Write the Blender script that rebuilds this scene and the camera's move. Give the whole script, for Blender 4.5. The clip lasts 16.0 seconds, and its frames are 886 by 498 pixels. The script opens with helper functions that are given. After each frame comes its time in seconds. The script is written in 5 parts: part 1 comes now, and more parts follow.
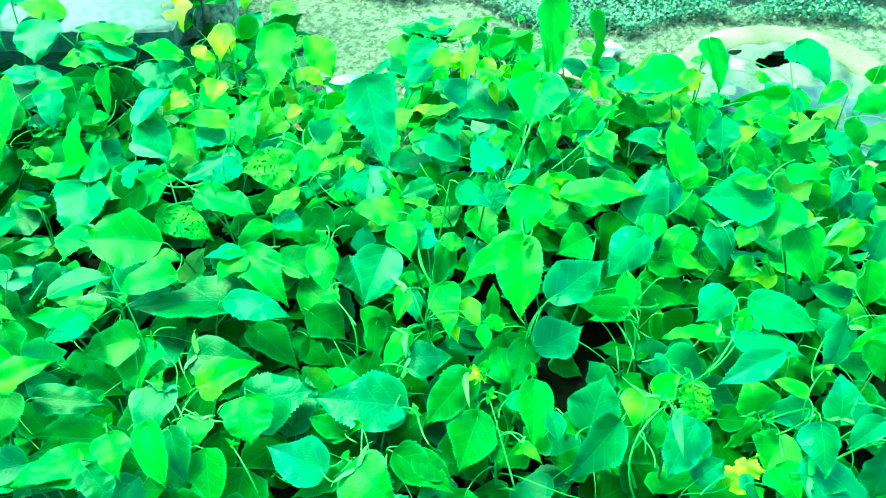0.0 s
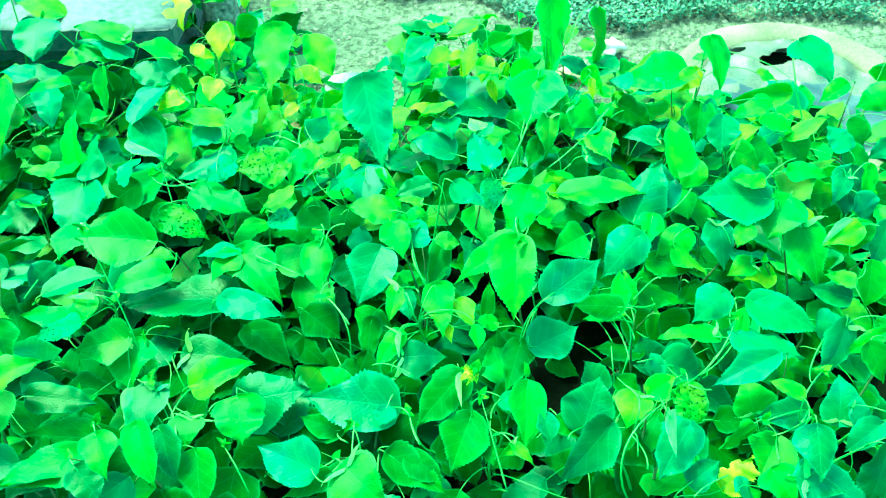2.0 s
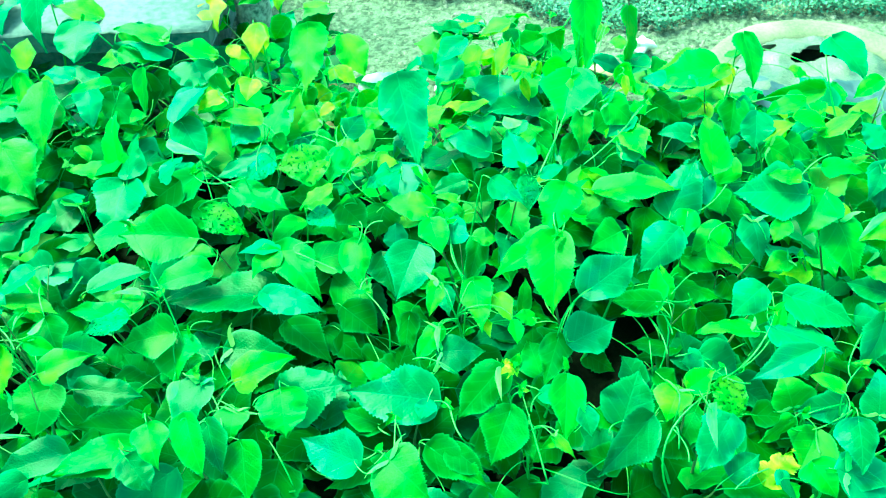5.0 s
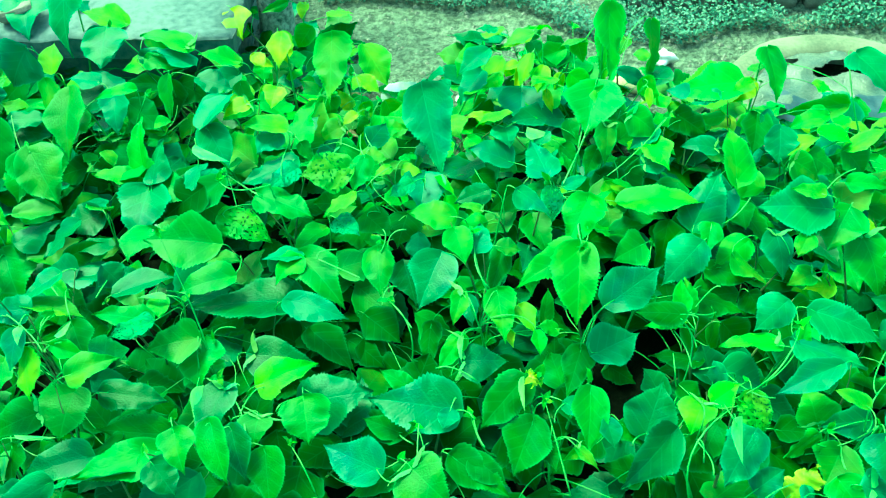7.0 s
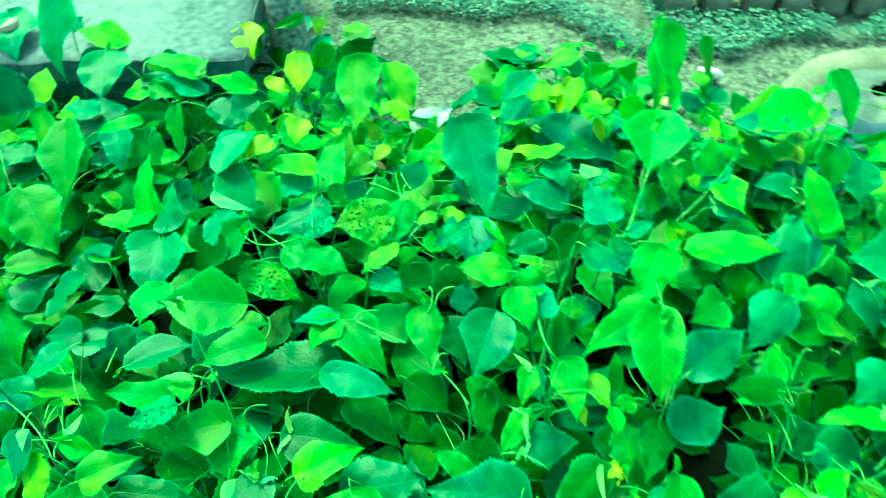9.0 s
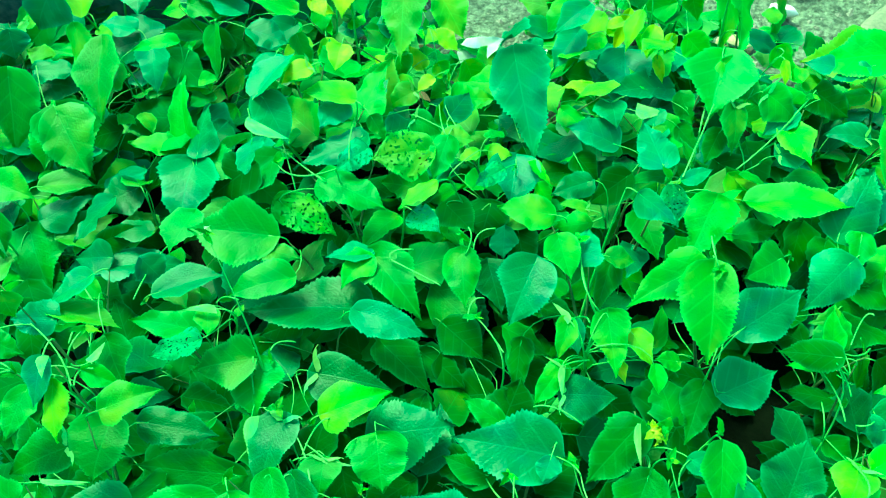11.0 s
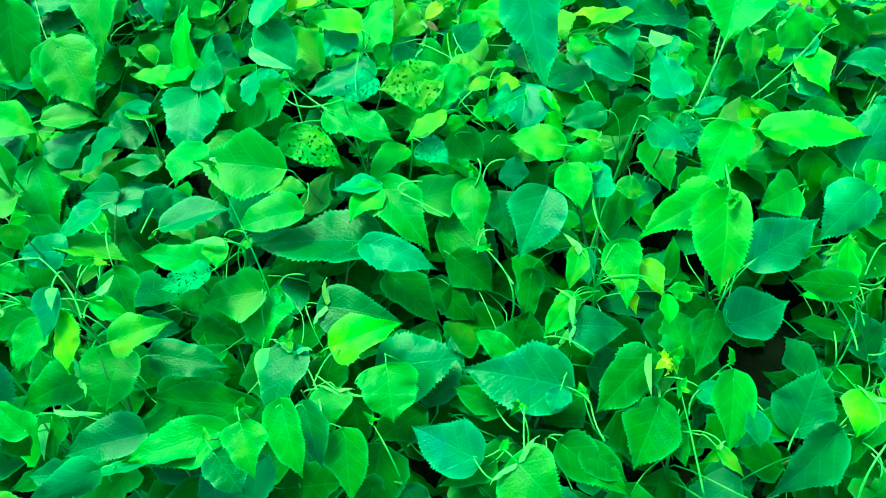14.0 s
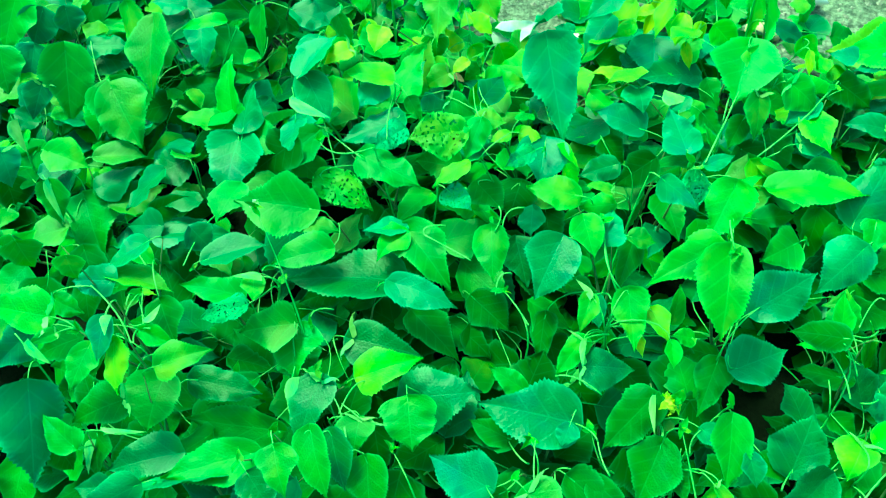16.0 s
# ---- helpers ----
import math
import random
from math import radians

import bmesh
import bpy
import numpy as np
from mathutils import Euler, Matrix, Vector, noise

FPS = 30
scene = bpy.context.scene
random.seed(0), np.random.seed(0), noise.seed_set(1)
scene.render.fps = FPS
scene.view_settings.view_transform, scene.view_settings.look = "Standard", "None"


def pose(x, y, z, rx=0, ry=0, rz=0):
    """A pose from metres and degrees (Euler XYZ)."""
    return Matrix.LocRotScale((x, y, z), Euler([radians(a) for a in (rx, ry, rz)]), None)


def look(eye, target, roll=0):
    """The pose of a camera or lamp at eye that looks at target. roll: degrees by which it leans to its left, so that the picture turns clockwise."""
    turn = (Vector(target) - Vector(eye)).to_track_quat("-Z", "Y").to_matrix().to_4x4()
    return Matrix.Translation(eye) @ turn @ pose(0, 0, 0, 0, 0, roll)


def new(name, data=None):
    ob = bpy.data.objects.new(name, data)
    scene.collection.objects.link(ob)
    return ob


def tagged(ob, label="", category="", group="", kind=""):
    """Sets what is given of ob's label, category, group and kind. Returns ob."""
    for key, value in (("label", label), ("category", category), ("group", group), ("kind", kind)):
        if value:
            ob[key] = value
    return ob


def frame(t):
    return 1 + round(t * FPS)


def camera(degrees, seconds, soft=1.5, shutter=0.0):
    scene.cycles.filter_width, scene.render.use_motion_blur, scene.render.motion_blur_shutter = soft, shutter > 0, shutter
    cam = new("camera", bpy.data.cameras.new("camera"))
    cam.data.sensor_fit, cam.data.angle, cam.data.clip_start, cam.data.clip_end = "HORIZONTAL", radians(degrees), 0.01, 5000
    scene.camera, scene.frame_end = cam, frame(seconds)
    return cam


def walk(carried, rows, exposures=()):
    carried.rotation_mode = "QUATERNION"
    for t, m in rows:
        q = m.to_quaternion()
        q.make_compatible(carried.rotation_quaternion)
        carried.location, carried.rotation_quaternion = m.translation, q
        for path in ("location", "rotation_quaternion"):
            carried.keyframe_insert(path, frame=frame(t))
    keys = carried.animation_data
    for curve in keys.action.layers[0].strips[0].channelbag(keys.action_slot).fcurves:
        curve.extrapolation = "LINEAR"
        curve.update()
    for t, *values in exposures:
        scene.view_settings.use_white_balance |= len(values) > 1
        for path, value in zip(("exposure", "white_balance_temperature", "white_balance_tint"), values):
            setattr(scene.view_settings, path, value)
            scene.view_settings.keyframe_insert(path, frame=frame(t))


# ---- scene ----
cam = camera(55.5, 16.0, soft=1.2, shutter=0.5)
PATH = [
    (0.0, pose(0.0000, 0.0000, 1.4832, 40.000, -0.000, -0.000)),
    (0.5, pose(-0.0163, 0.0121, 1.4803, 39.919, 0.185, -0.109)),
    (1.0, pose(-0.0138, 0.0157, 1.4783, 39.884, 0.589, -0.475)),
    (1.5, pose(0.0123, 0.0104, 1.4784, 39.914, 0.708, -0.188)),
    (2.0, pose(0.0335, 0.0069, 1.4749, 39.933, 0.630, 0.608)),
    (2.5, pose(0.0257, 0.0058, 1.4767, 39.904, 1.105, 1.090)),
    (3.0, pose(0.0147, 0.0050, 1.4831, 39.833, 1.358, 1.145)),
    (3.5, pose(0.0042, 0.0085, 1.4757, 39.851, 2.196, 0.232)),
    (6.0, pose(-0.0054, -0.0246, 1.4916, 40.485, 1.137, 2.335)),
    (6.5, pose(-0.0111, -0.0218, 1.4955, 40.727, 1.162, 2.660)),
    (7.0, pose(-0.0294, -0.0162, 1.4843, 40.762, 1.558, 2.322)),
    (7.5, pose(-0.0578, -0.0028, 1.4746, 40.629, 2.370, 0.611)),
    (8.0, pose(-0.0889, 0.0126, 1.4624, 40.512, 2.746, -1.357)),
    (8.5, pose(-0.1221, 0.0578, 1.4453, 40.159, 2.018, -2.226)),
    (9.0, pose(-0.1632, 0.1935, 1.4321, 39.770, 0.943, 1.070)),
    (9.2, pose(-0.1755, 0.2303, 1.4099, 39.207, 0.694, 3.931)),
    (11.3, pose(-0.1550, 0.2514, 1.3826, 34.955, 2.113, 5.208)),
    (11.5, pose(-0.1580, 0.2601, 1.3831, 34.468, 2.353, 5.272)),
    (12.0, pose(-0.1618, 0.2600, 1.3420, 31.390, 2.231, 5.105)),
    (12.5, pose(-0.1608, 0.2583, 1.3527, 31.337, 2.260, 4.888)),
    (13.0, pose(-0.1579, 0.2482, 1.3512, 31.285, 2.324, 5.060)),
    (13.5, pose(-0.1550, 0.2434, 1.3665, 31.468, 2.290, 5.034)),
    (14.0, pose(-0.1587, 0.2411, 1.3639, 31.309, 2.397, 5.106)),
    (14.5, pose(-0.1641, 0.2362, 1.3804, 31.254, 2.419, 5.073)),
    (15.0, pose(-0.1682, 0.2260, 1.4153, 32.042, 2.782, 5.362)),
    (15.5, pose(-0.1660, 0.1988, 1.4502, 32.481, 2.256, 6.805)),
    (16.0, pose(-0.1590, 0.2033, 1.4501, 33.617, 2.353, 7.302)),
]
walk(cam, PATH, [(0.0, 2.82, 6300.0, -79.0), (6.0, 2.82, 6300.0, -79.0), (6.5, 2.22, 6550.0, -81.0), (9.0, 2.22, 6550.0, -81.0), (11.5, 2.13, 6800.0, -81.0), (16.0, 2.13, 6800.0, -81.0)])

# ---- world and light ----
world = bpy.data.worlds.new("sky")
scene.world = world
world.use_nodes = True
wn = world.node_tree
sky = wn.nodes.new("ShaderNodeTexSky")
sky.sky_type, sky.sun_disc = "NISHITA", False
sky.sun_elevation, sky.sun_rotation = radians(58), radians(318)
sky.air_density, sky.dust_density, sky.ozone_density = 1.0, 3.0, 1.0
wn.links.new(sky.outputs["Color"], wn.nodes["Background"].inputs["Color"])
wn.nodes["Background"].inputs["Strength"].default_value = 0.15
sun = new("sun", bpy.data.lights.new("sun", "SUN"))
sun.data.energy, sun.data.angle, sun.data.color = 1.8, radians(14), (1.0, 0.95, 0.86)
SUN_FROM = Vector((math.sin(radians(318)) * math.cos(radians(58)), math.cos(radians(318)) * math.cos(radians(58)), math.sin(radians(58))))
sun.matrix_world = look(SUN_FROM * 20, (0, 0, 0))


# ---- materials ----
def nodes_of(name):
    m = bpy.data.materials.new(name)
    m.use_nodes = True
    return m, m.node_tree, m.node_tree.nodes["Principled BSDF"]


def add(nt, kind, **values):
    n = nt.nodes.new(kind)
    for key, value in values.items():
        n.inputs[key.replace("_", " ")].default_value = value
    return n


def math_node(nt, op, a, b=None):
    n = nt.nodes.new("ShaderNodeMath")
    n.operation = op
    for i, v in enumerate((a, b)):
        if v is None:
            continue
        if isinstance(v, (int, float)):
            n.inputs[i].default_value = v
        else:
            nt.links.new(v, n.inputs[i])
    return n.outputs[0]


def ramp(nt, fac, *stops):
    n = nt.nodes.new("ShaderNodeValToRGB")
    el = n.color_ramp.elements
    while len(el) < len(stops):
        el.new(0.5)
    for e, (pos, col) in zip(el, stops):
        e.position, e.color = pos, (*col, 1)
    nt.links.new(fac, n.inputs["Fac"])
    return n.outputs["Color"]


def mix(nt, fac, a, b, blend="MIX"):
    n = nt.nodes.new("ShaderNodeMix")
    n.data_type, n.blend_type = "RGBA", blend
    for i, v in ((0, fac), (6, a), (7, b)):
        if isinstance(v, (int, float)):
            n.inputs[i].default_value = v
        elif isinstance(v, tuple):
            n.inputs[i].default_value = (*v, 1)
        else:
            nt.links.new(v, n.inputs[i])
    return n.outputs[2]


def leaf_material(name, colour, tip, rough, through_light, gloss=0.26):
    """A leaf blade: midrib and slanting side veins, blotches, thin enough to let light through."""
    m, nt, bsdf = nodes_of(name)
    co = nt.nodes.new("ShaderNodeTexCoord")
    sep = nt.nodes.new("ShaderNodeSeparateXYZ")
    nt.links.new(co.outputs["Object"], sep.inputs[0])
    x = math_node(nt, "ABSOLUTE", sep.outputs[0])
    y = sep.outputs[1]
    rand = nt.nodes.new("ShaderNodeObjectInfo").outputs["Random"]
    slant = math_node(nt, "SUBTRACT", y, math_node(nt, "MULTIPLY", x, 0.75))
    stripe = math_node(nt, "PINGPONG", math_node(nt, "MULTIPLY", slant, 4.6), 0.5)
    side = math_node(nt, "SUBTRACT", 1.0, math_node(nt, "MULTIPLY", stripe, 9.0))
    mid = math_node(nt, "SUBTRACT", 1.0, math_node(nt, "MULTIPLY", x, 55.0))
    vein = math_node(nt, "MAXIMUM", math_node(nt, "MAXIMUM", math_node(nt, "MULTIPLY", side, 0.55), mid), 0.0)
    no = add(nt, "ShaderNodeTexNoise", Scale=1.9, Detail=3.5)
    moved = nt.nodes.new("ShaderNodeVectorMath")
    moved.operation = "ADD"
    nt.links.new(co.outputs["Object"], moved.inputs[0])
    nt.links.new(math_node(nt, "MULTIPLY", rand, 37.0), moved.inputs[1])
    nt.links.new(moved.outputs[0], no.inputs["Vector"])
    base = ramp(nt, no.outputs["Fac"], (0.26, (colour[0] * 0.6, colour[1] * 0.82, colour[2] * 1.6)), (0.5, colour), (0.8, tip))
    hue = nt.nodes.new("ShaderNodeHueSaturation")
    nt.links.new(math_node(nt, "ADD", 0.485, math_node(nt, "MULTIPLY", rand, 0.03)), hue.inputs["Hue"])
    nt.links.new(math_node(nt, "ADD", 0.86, math_node(nt, "MULTIPLY", rand, 0.28)), hue.inputs["Value"])
    nt.links.new(base, hue.inputs["Color"])
    light = tuple(min(1, c * 1.75 + 0.05) for c in colour)
    col = mix(nt, math_node(nt, "MULTIPLY", vein, 0.27), hue.outputs["Color"], light)
    margin = nt.nodes.new("ShaderNodeAttribute")
    margin.attribute_name = "across"
    rim = math_node(nt, "POWER", margin.outputs["Fac"], 9.0)
    col = mix(nt, math_node(nt, "MULTIPLY", rim, 0.85), col, light)
    nt.links.new(col, bsdf.inputs["Base Color"])
    bsdf.inputs["Roughness"].default_value = rough
    bsdf.inputs["Specular IOR Level"].default_value = gloss
    fine = add(nt, "ShaderNodeTexNoise", Scale=28.0, Detail=2.0)
    nt.links.new(co.outputs["Object"], fine.inputs["Vector"])
    relief = math_node(nt, "SUBTRACT", math_node(nt, "MULTIPLY", fine.outputs["Fac"], 0.8), math_node(nt, "MULTIPLY", vein, 0.25))
    bump = add(nt, "ShaderNodeBump", Strength=0.32, Distance=0.004)
    nt.links.new(relief, bump.inputs["Height"])
    nt.links.new(bump.outputs[0], bsdf.inputs["Normal"])
    tl = nt.nodes.new("ShaderNodeBsdfTranslucent")
    nt.links.new(col, tl.inputs["Color"])
    ms = nt.nodes.new("ShaderNodeMixShader")
    ms.inputs[0].default_value = through_light
    out = nt.nodes["Material Output"]
    nt.links.new(bsdf.outputs[0], ms.inputs[1])
    nt.links.new(tl.outputs[0], ms.inputs[2])
    nt.links.new(ms.outputs[0], out.inputs[0])
    return m


def plain_material(name, dark, pale, scale, rough, bump_size=0.004, strength=0.5, detail=6.0, grain=0.35):
    """A surface with blotches and grain of its own, in object space."""
    m, nt, bsdf = nodes_of(name)
    co = nt.nodes.new("ShaderNodeTexCoord")
    big = add(nt, "ShaderNodeTexNoise", Scale=scale, Detail=detail)
    fine = add(nt, "ShaderNodeTexNoise", Scale=scale * 12, Detail=3.0)
    for n in (big, fine):
        nt.links.new(co.outputs["Object"], n.inputs["Vector"])
    both = math_node(nt, "ADD", math_node(nt, "MULTIPLY", big.outputs["Fac"], 1 - grain), math_node(nt, "MULTIPLY", fine.outputs["Fac"], grain))
    col = ramp(nt, both, (0.36, dark), (0.62, pale))
    nt.links.new(col, bsdf.inputs["Base Color"])
    bsdf.inputs["Roughness"].default_value = rough
    bump = add(nt, "ShaderNodeBump", Strength=strength, Distance=bump_size)
    nt.links.new(both, bump.inputs["Height"])
    nt.links.new(bump.outputs[0], bsdf.inputs["Normal"])
    return m


LEAF = {
    "g": leaf_material("leaf_green", (0.035, 0.176, 0.006), (0.078, 0.226, 0.006), 0.50, 0.25),
    "l": leaf_material("leaf_young", (0.065, 0.244, 0.008), (0.135, 0.295, 0.009), 0.52, 0.30),
    "b": leaf_material("leaf_old", (0.010, 0.122, 0.036), (0.018, 0.150, 0.038), 0.45, 0.18),
    "L": leaf_material("leaf_lime", (0.125, 0.36, 0.009), (0.23, 0.41, 0.010), 0.52, 0.32),
    "k": leaf_material("leaf_mature", (0.009, 0.092, 0.015), (0.018, 0.120, 0.015), 0.45, 0.15, 0.22),
    "y": leaf_material("leaf_yellowing", (0.22, 0.42, 0.008), (0.42, 0.48, 0.012), 0.5, 0.30),
    "Y": leaf_material("leaf_yellow", (0.31, 0.46, 0.02), (0.43, 0.55, 0.05), 0.55, 0.25),
    "p": leaf_material("leaf_underside", (0.19, 0.42, 0.09), (0.30, 0.50, 0.17), 0.6, 0.25, 0.2),
    "w": leaf_material("leaf_bleached", (0.42, 0.50, 0.36), (0.85, 0.80, 0.70), 0.5, 0.15),
}
LEAF["H"] = LEAF["l"]
LEAF["c"] = leaf_material("leaf_bluish", (0.015, 0.148, 0.040), (0.026, 0.184, 0.043), 0.48, 0.22)
# darker copies of the green leaf; shade inside the bed is in their colour
LEAF["D"] = leaf_material("leaf_inner_shade", (0.017, 0.135, 0.005), (0.032, 0.170, 0.005), 0.52, 0.32, 0.15)
LEAF["d"] = leaf_material("leaf_lower_shade", (0.013, 0.095, 0.004), (0.024, 0.125, 0.004), 0.55, 0.34, 0.08)
LEAF["h"] = leaf_material("leaf_eaten", (0.020, 0.19, 0.052), (0.035, 0.24, 0.065), 0.5, 0.2)
STALK = plain_material("green_stalk", (0.08, 0.29, 0.035), (0.18, 0.42, 0.08), 30.0, 0.5)
WOOD = plain_material("young_stem", (0.05, 0.10, 0.025), (0.12, 0.19, 0.05), 40.0, 0.7)
BARK = plain_material("grey_bark", (0.03, 0.06, 0.05), (0.56, 0.58, 0.52), 65.0, 0.9, 0.012, 1.0)
CONCRETE = plain_material("weathered_concrete", (0.010, 0.042, 0.046), (0.122, 0.158, 0.155), 4.0, 0.85, 0.008, 0.9, 8.0, 0.4)
CLAY = plain_material("pale_cement", (0.09, 0.098, 0.062), (0.20, 0.198, 0.13), 9.0, 0.8)
PLASTIC = plain_material("white_plastic_sheet", (0.03, 0.055, 0.045), (0.125, 0.14, 0.10), 16.0, 0.35, 0.01, 0.7)
BLUE = plain_material("faded_blue_plastic", (0.012, 0.030, 0.045), (0.035, 0.065, 0.085), 9.0, 0.4)
BRICK = plain_material("dusty_brick", (0.11, 0.105, 0.085), (0.24, 0.23, 0.18), 16.0, 0.9)
PAPER = plain_material("white_paper", (0.66, 0.64, 0.62), (0.88, 0.86, 0.84), 12.0, 0.7)
DRY = plain_material("dry_leaf", (0.20, 0.12, 0.05), (0.46, 0.32, 0.14), 30.0, 0.8)
STONE = plain_material("tan_stone", (0.36, 0.30, 0.18), (0.62, 0.52, 0.32), 18.0, 0.85)
PEBBLE = plain_material("pebble_grey", (0.09, 0.10, 0.08), (0.30, 0.29, 0.24), 22.0, 0.9)
HERB = plain_material("herb_leaf", (0.035, 0.105, 0.065), (0.10, 0.22, 0.14), 14.0, 0.5)


def soil_material():
    m, nt, bsdf = nodes_of("sandy_soil")
    co = nt.nodes.new("ShaderNodeTexCoord")
    big = add(nt, "ShaderNodeTexNoise", Scale=2.2, Detail=5.0)
    fine = add(nt, "ShaderNodeTexNoise", Scale=46.0, Detail=5.0, Roughness=0.7)
    grit = add(nt, "ShaderNodeTexVoronoi", Scale=95.0)
    for n in (big, fine, grit):
        nt.links.new(co.outputs["Object"], n.inputs["Vector"])
    a = ramp(nt, big.outputs["Fac"], (0.35, (0.075, 0.103, 0.074)), (0.65, (0.175, 0.203, 0.145)))
    b = ramp(nt, fine.outputs["Fac"], (0.40, (0.30, 0.35, 0.33)), (0.60, (1.15, 1.15, 1.12)))
    col = mix(nt, 1.0, a, b, "MULTIPLY")
    specks = ramp(nt, grit.outputs["Distance"], (0.08, (0.45, 0.45, 0.43)), (0.25, (1, 1, 1)))
    col = mix(nt, 0.7, col, specks, "MULTIPLY")
    nt.links.new(col, bsdf.inputs["Base Color"])
    bsdf.inputs["Roughness"].default_value = 0.95
    h = math_node(nt, "ADD", fine.outputs["Fac"], math_node(nt, "MULTIPLY", grit.outputs["Distance"], 0.6))
    bump = add(nt, "ShaderNodeBump", Strength=0.9, Distance=0.012)
    nt.links.new(h, bump.inputs["Height"])
    nt.links.new(bump.outputs[0], bsdf.inputs["Normal"])
    return m


SOIL = soil_material()


# ---- mesh helpers ----
def raw(name, verts, faces, material, parent=None, label="", smooth=True):
    me = bpy.data.meshes.new(name)
    me.from_pydata(verts, [], faces)
    me.materials.append(material)
    if smooth:
        me.polygons.foreach_set("use_smooth", [True] * len(me.polygons))
    ob = new(name, me)
    ob.parent = parent
    if label:
        ob["label"] = label
    return ob


def part(name, bm, material, parent=None, label="", smooth=True):
    me = bpy.data.meshes.new(name)
    bm.to_mesh(me)
    bm.free()
    me.materials.append(material)
    if smooth:
        me.polygons.foreach_set("use_smooth", [True] * len(me.polygons))
    ob = new(name, me)
    ob.parent = parent
    if label:
        ob["label"] = label
    return ob


def thing(name, x, y, z, label, category, group=""):
    ob = new(name)
    ob.location = (x, y, z)
    return tagged(ob, label, category, group)


def tube(points, radii, sides=6):
    """Vertices and faces of a round, tapered tube along points."""
    verts, faces = [], []
    n = len(points)
    for i, p in enumerate(points):
        d = (points[min(i + 1, n - 1)] - points[max(i - 1, 0)]).normalized()
        u = d.cross(Vector((0.31, 0.2, 0.93))).normalized()
        if u.length < 0.1:
            u = Vector((1, 0, 0))
        v = d.cross(u)
        for k in range(sides):
            a = 2 * math.pi * k / sides
            verts.append(p + (u * math.cos(a) + v * math.sin(a)) * radii[i])
    for i in range(n - 1):
        for k in range(sides):
            k2 = (k + 1) % sides
            faces.append((i * sides + k, i * sides + k2, (i + 1) * sides + k2, (i + 1) * sides + k))
    faces.append(tuple(range(sides))[::-1])
    faces.append(tuple((n - 1) * sides + k for k in range(sides)))
    return verts, faces


def bend(a, b, lift, steps):
    """Points on a soft arch from a to b, bowed by the vector lift."""
    return [a.lerp(b, i / steps) + lift * (4 * (i / steps) * (1 - i / steps)) for i in range(steps + 1)]


def lumpy(size, seed, cuts=2, rough=0.25, squash=(1, 1, 1)):
    """A chipped stone-like lump."""
    bm = bmesh.new()
    bmesh.ops.create_icosphere(bm, subdivisions=cuts, radius=size)
    for v in bm.verts:
        k = 1 + rough * noise.noise(v.co * (1.6 / size) + Vector((seed * 7.3, seed, 0)))
        v.co = Vector((v.co.x * squash[0], v.co.y * squash[1], v.co.z * squash[2])) * k
    return bm


# ---- ground ----
def ground_height(x, y):
    return 0.012 * noise.noise(Vector((x * 2.1, y * 2.1, 0))) + 0.006 * noise.noise(Vector((x * 9, y * 9, 3)))


def build_ground():
    xs = [-400, -60, -12, -5] + [-2.4 + 0.04 * i for i in range(121)] + [5, 12, 60, 400]
    ys = [-400, -60, -12, -4, -1] + [0.0 + 0.04 * i for i in range(81)] + [6, 14, 60, 400]
    verts, faces = [], []
    for y in ys:
        for x in xs:
            near = abs(x) < 2.5 and -0.1 < y < 3.3
            verts.append((x, y, ground_height(x, y) if near else 0.0))
    w = len(xs)
    for j in range(len(ys) - 1):
        for i in range(w - 1):
            a = j * w + i
            faces.append((a, a + 1, a + w + 1, a + w))
    tagged(raw("ground", verts, faces, SOIL), "dry sandy soil ground with grit and small stones", "ground", kind="structure")


build_ground()
# near black: the deep shade under the leaves is put into the soil colour
SHADED_SOIL = plain_material("shaded_soil", (0.0015, 0.003, 0.001), (0.004, 0.007, 0.0025), 9.0, 0.95, 0.01, 0.8)
SHADED_SOIL.node_tree.nodes["Principled BSDF"].inputs["Specular IOR Level"].default_value = 0.06


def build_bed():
    """The soil bed in which the saplings stand, its near-black colour holding their shade."""
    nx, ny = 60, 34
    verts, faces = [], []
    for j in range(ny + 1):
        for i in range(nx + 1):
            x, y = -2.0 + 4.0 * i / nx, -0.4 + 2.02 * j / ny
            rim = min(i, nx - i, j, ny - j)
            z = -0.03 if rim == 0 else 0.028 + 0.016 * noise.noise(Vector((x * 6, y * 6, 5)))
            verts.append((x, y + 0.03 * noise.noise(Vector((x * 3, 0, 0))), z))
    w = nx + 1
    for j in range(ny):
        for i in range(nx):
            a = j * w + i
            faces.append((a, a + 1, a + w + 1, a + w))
    tagged(raw("ground_bed", verts, faces, SHADED_SOIL), "soil bed under the saplings, coloured near black for deep shade", "soil bed", kind="structure")


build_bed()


# ---- leaves ----
def half_width(u, shoulder, taper):
    """Half the width of the blade, of length 1 and width 1, at u from the stalk to the tip."""
    if u < shoulder:
        return 0.5 * (1 - (1 - u / shoulder) ** 2.4) ** 0.40
    v = (u - shoulder) / (1 - shoulder)
    return 0.5 * (1 - v ** taper) * (1 - 0.5 * max(0.0, v - 0.62) / 0.38)


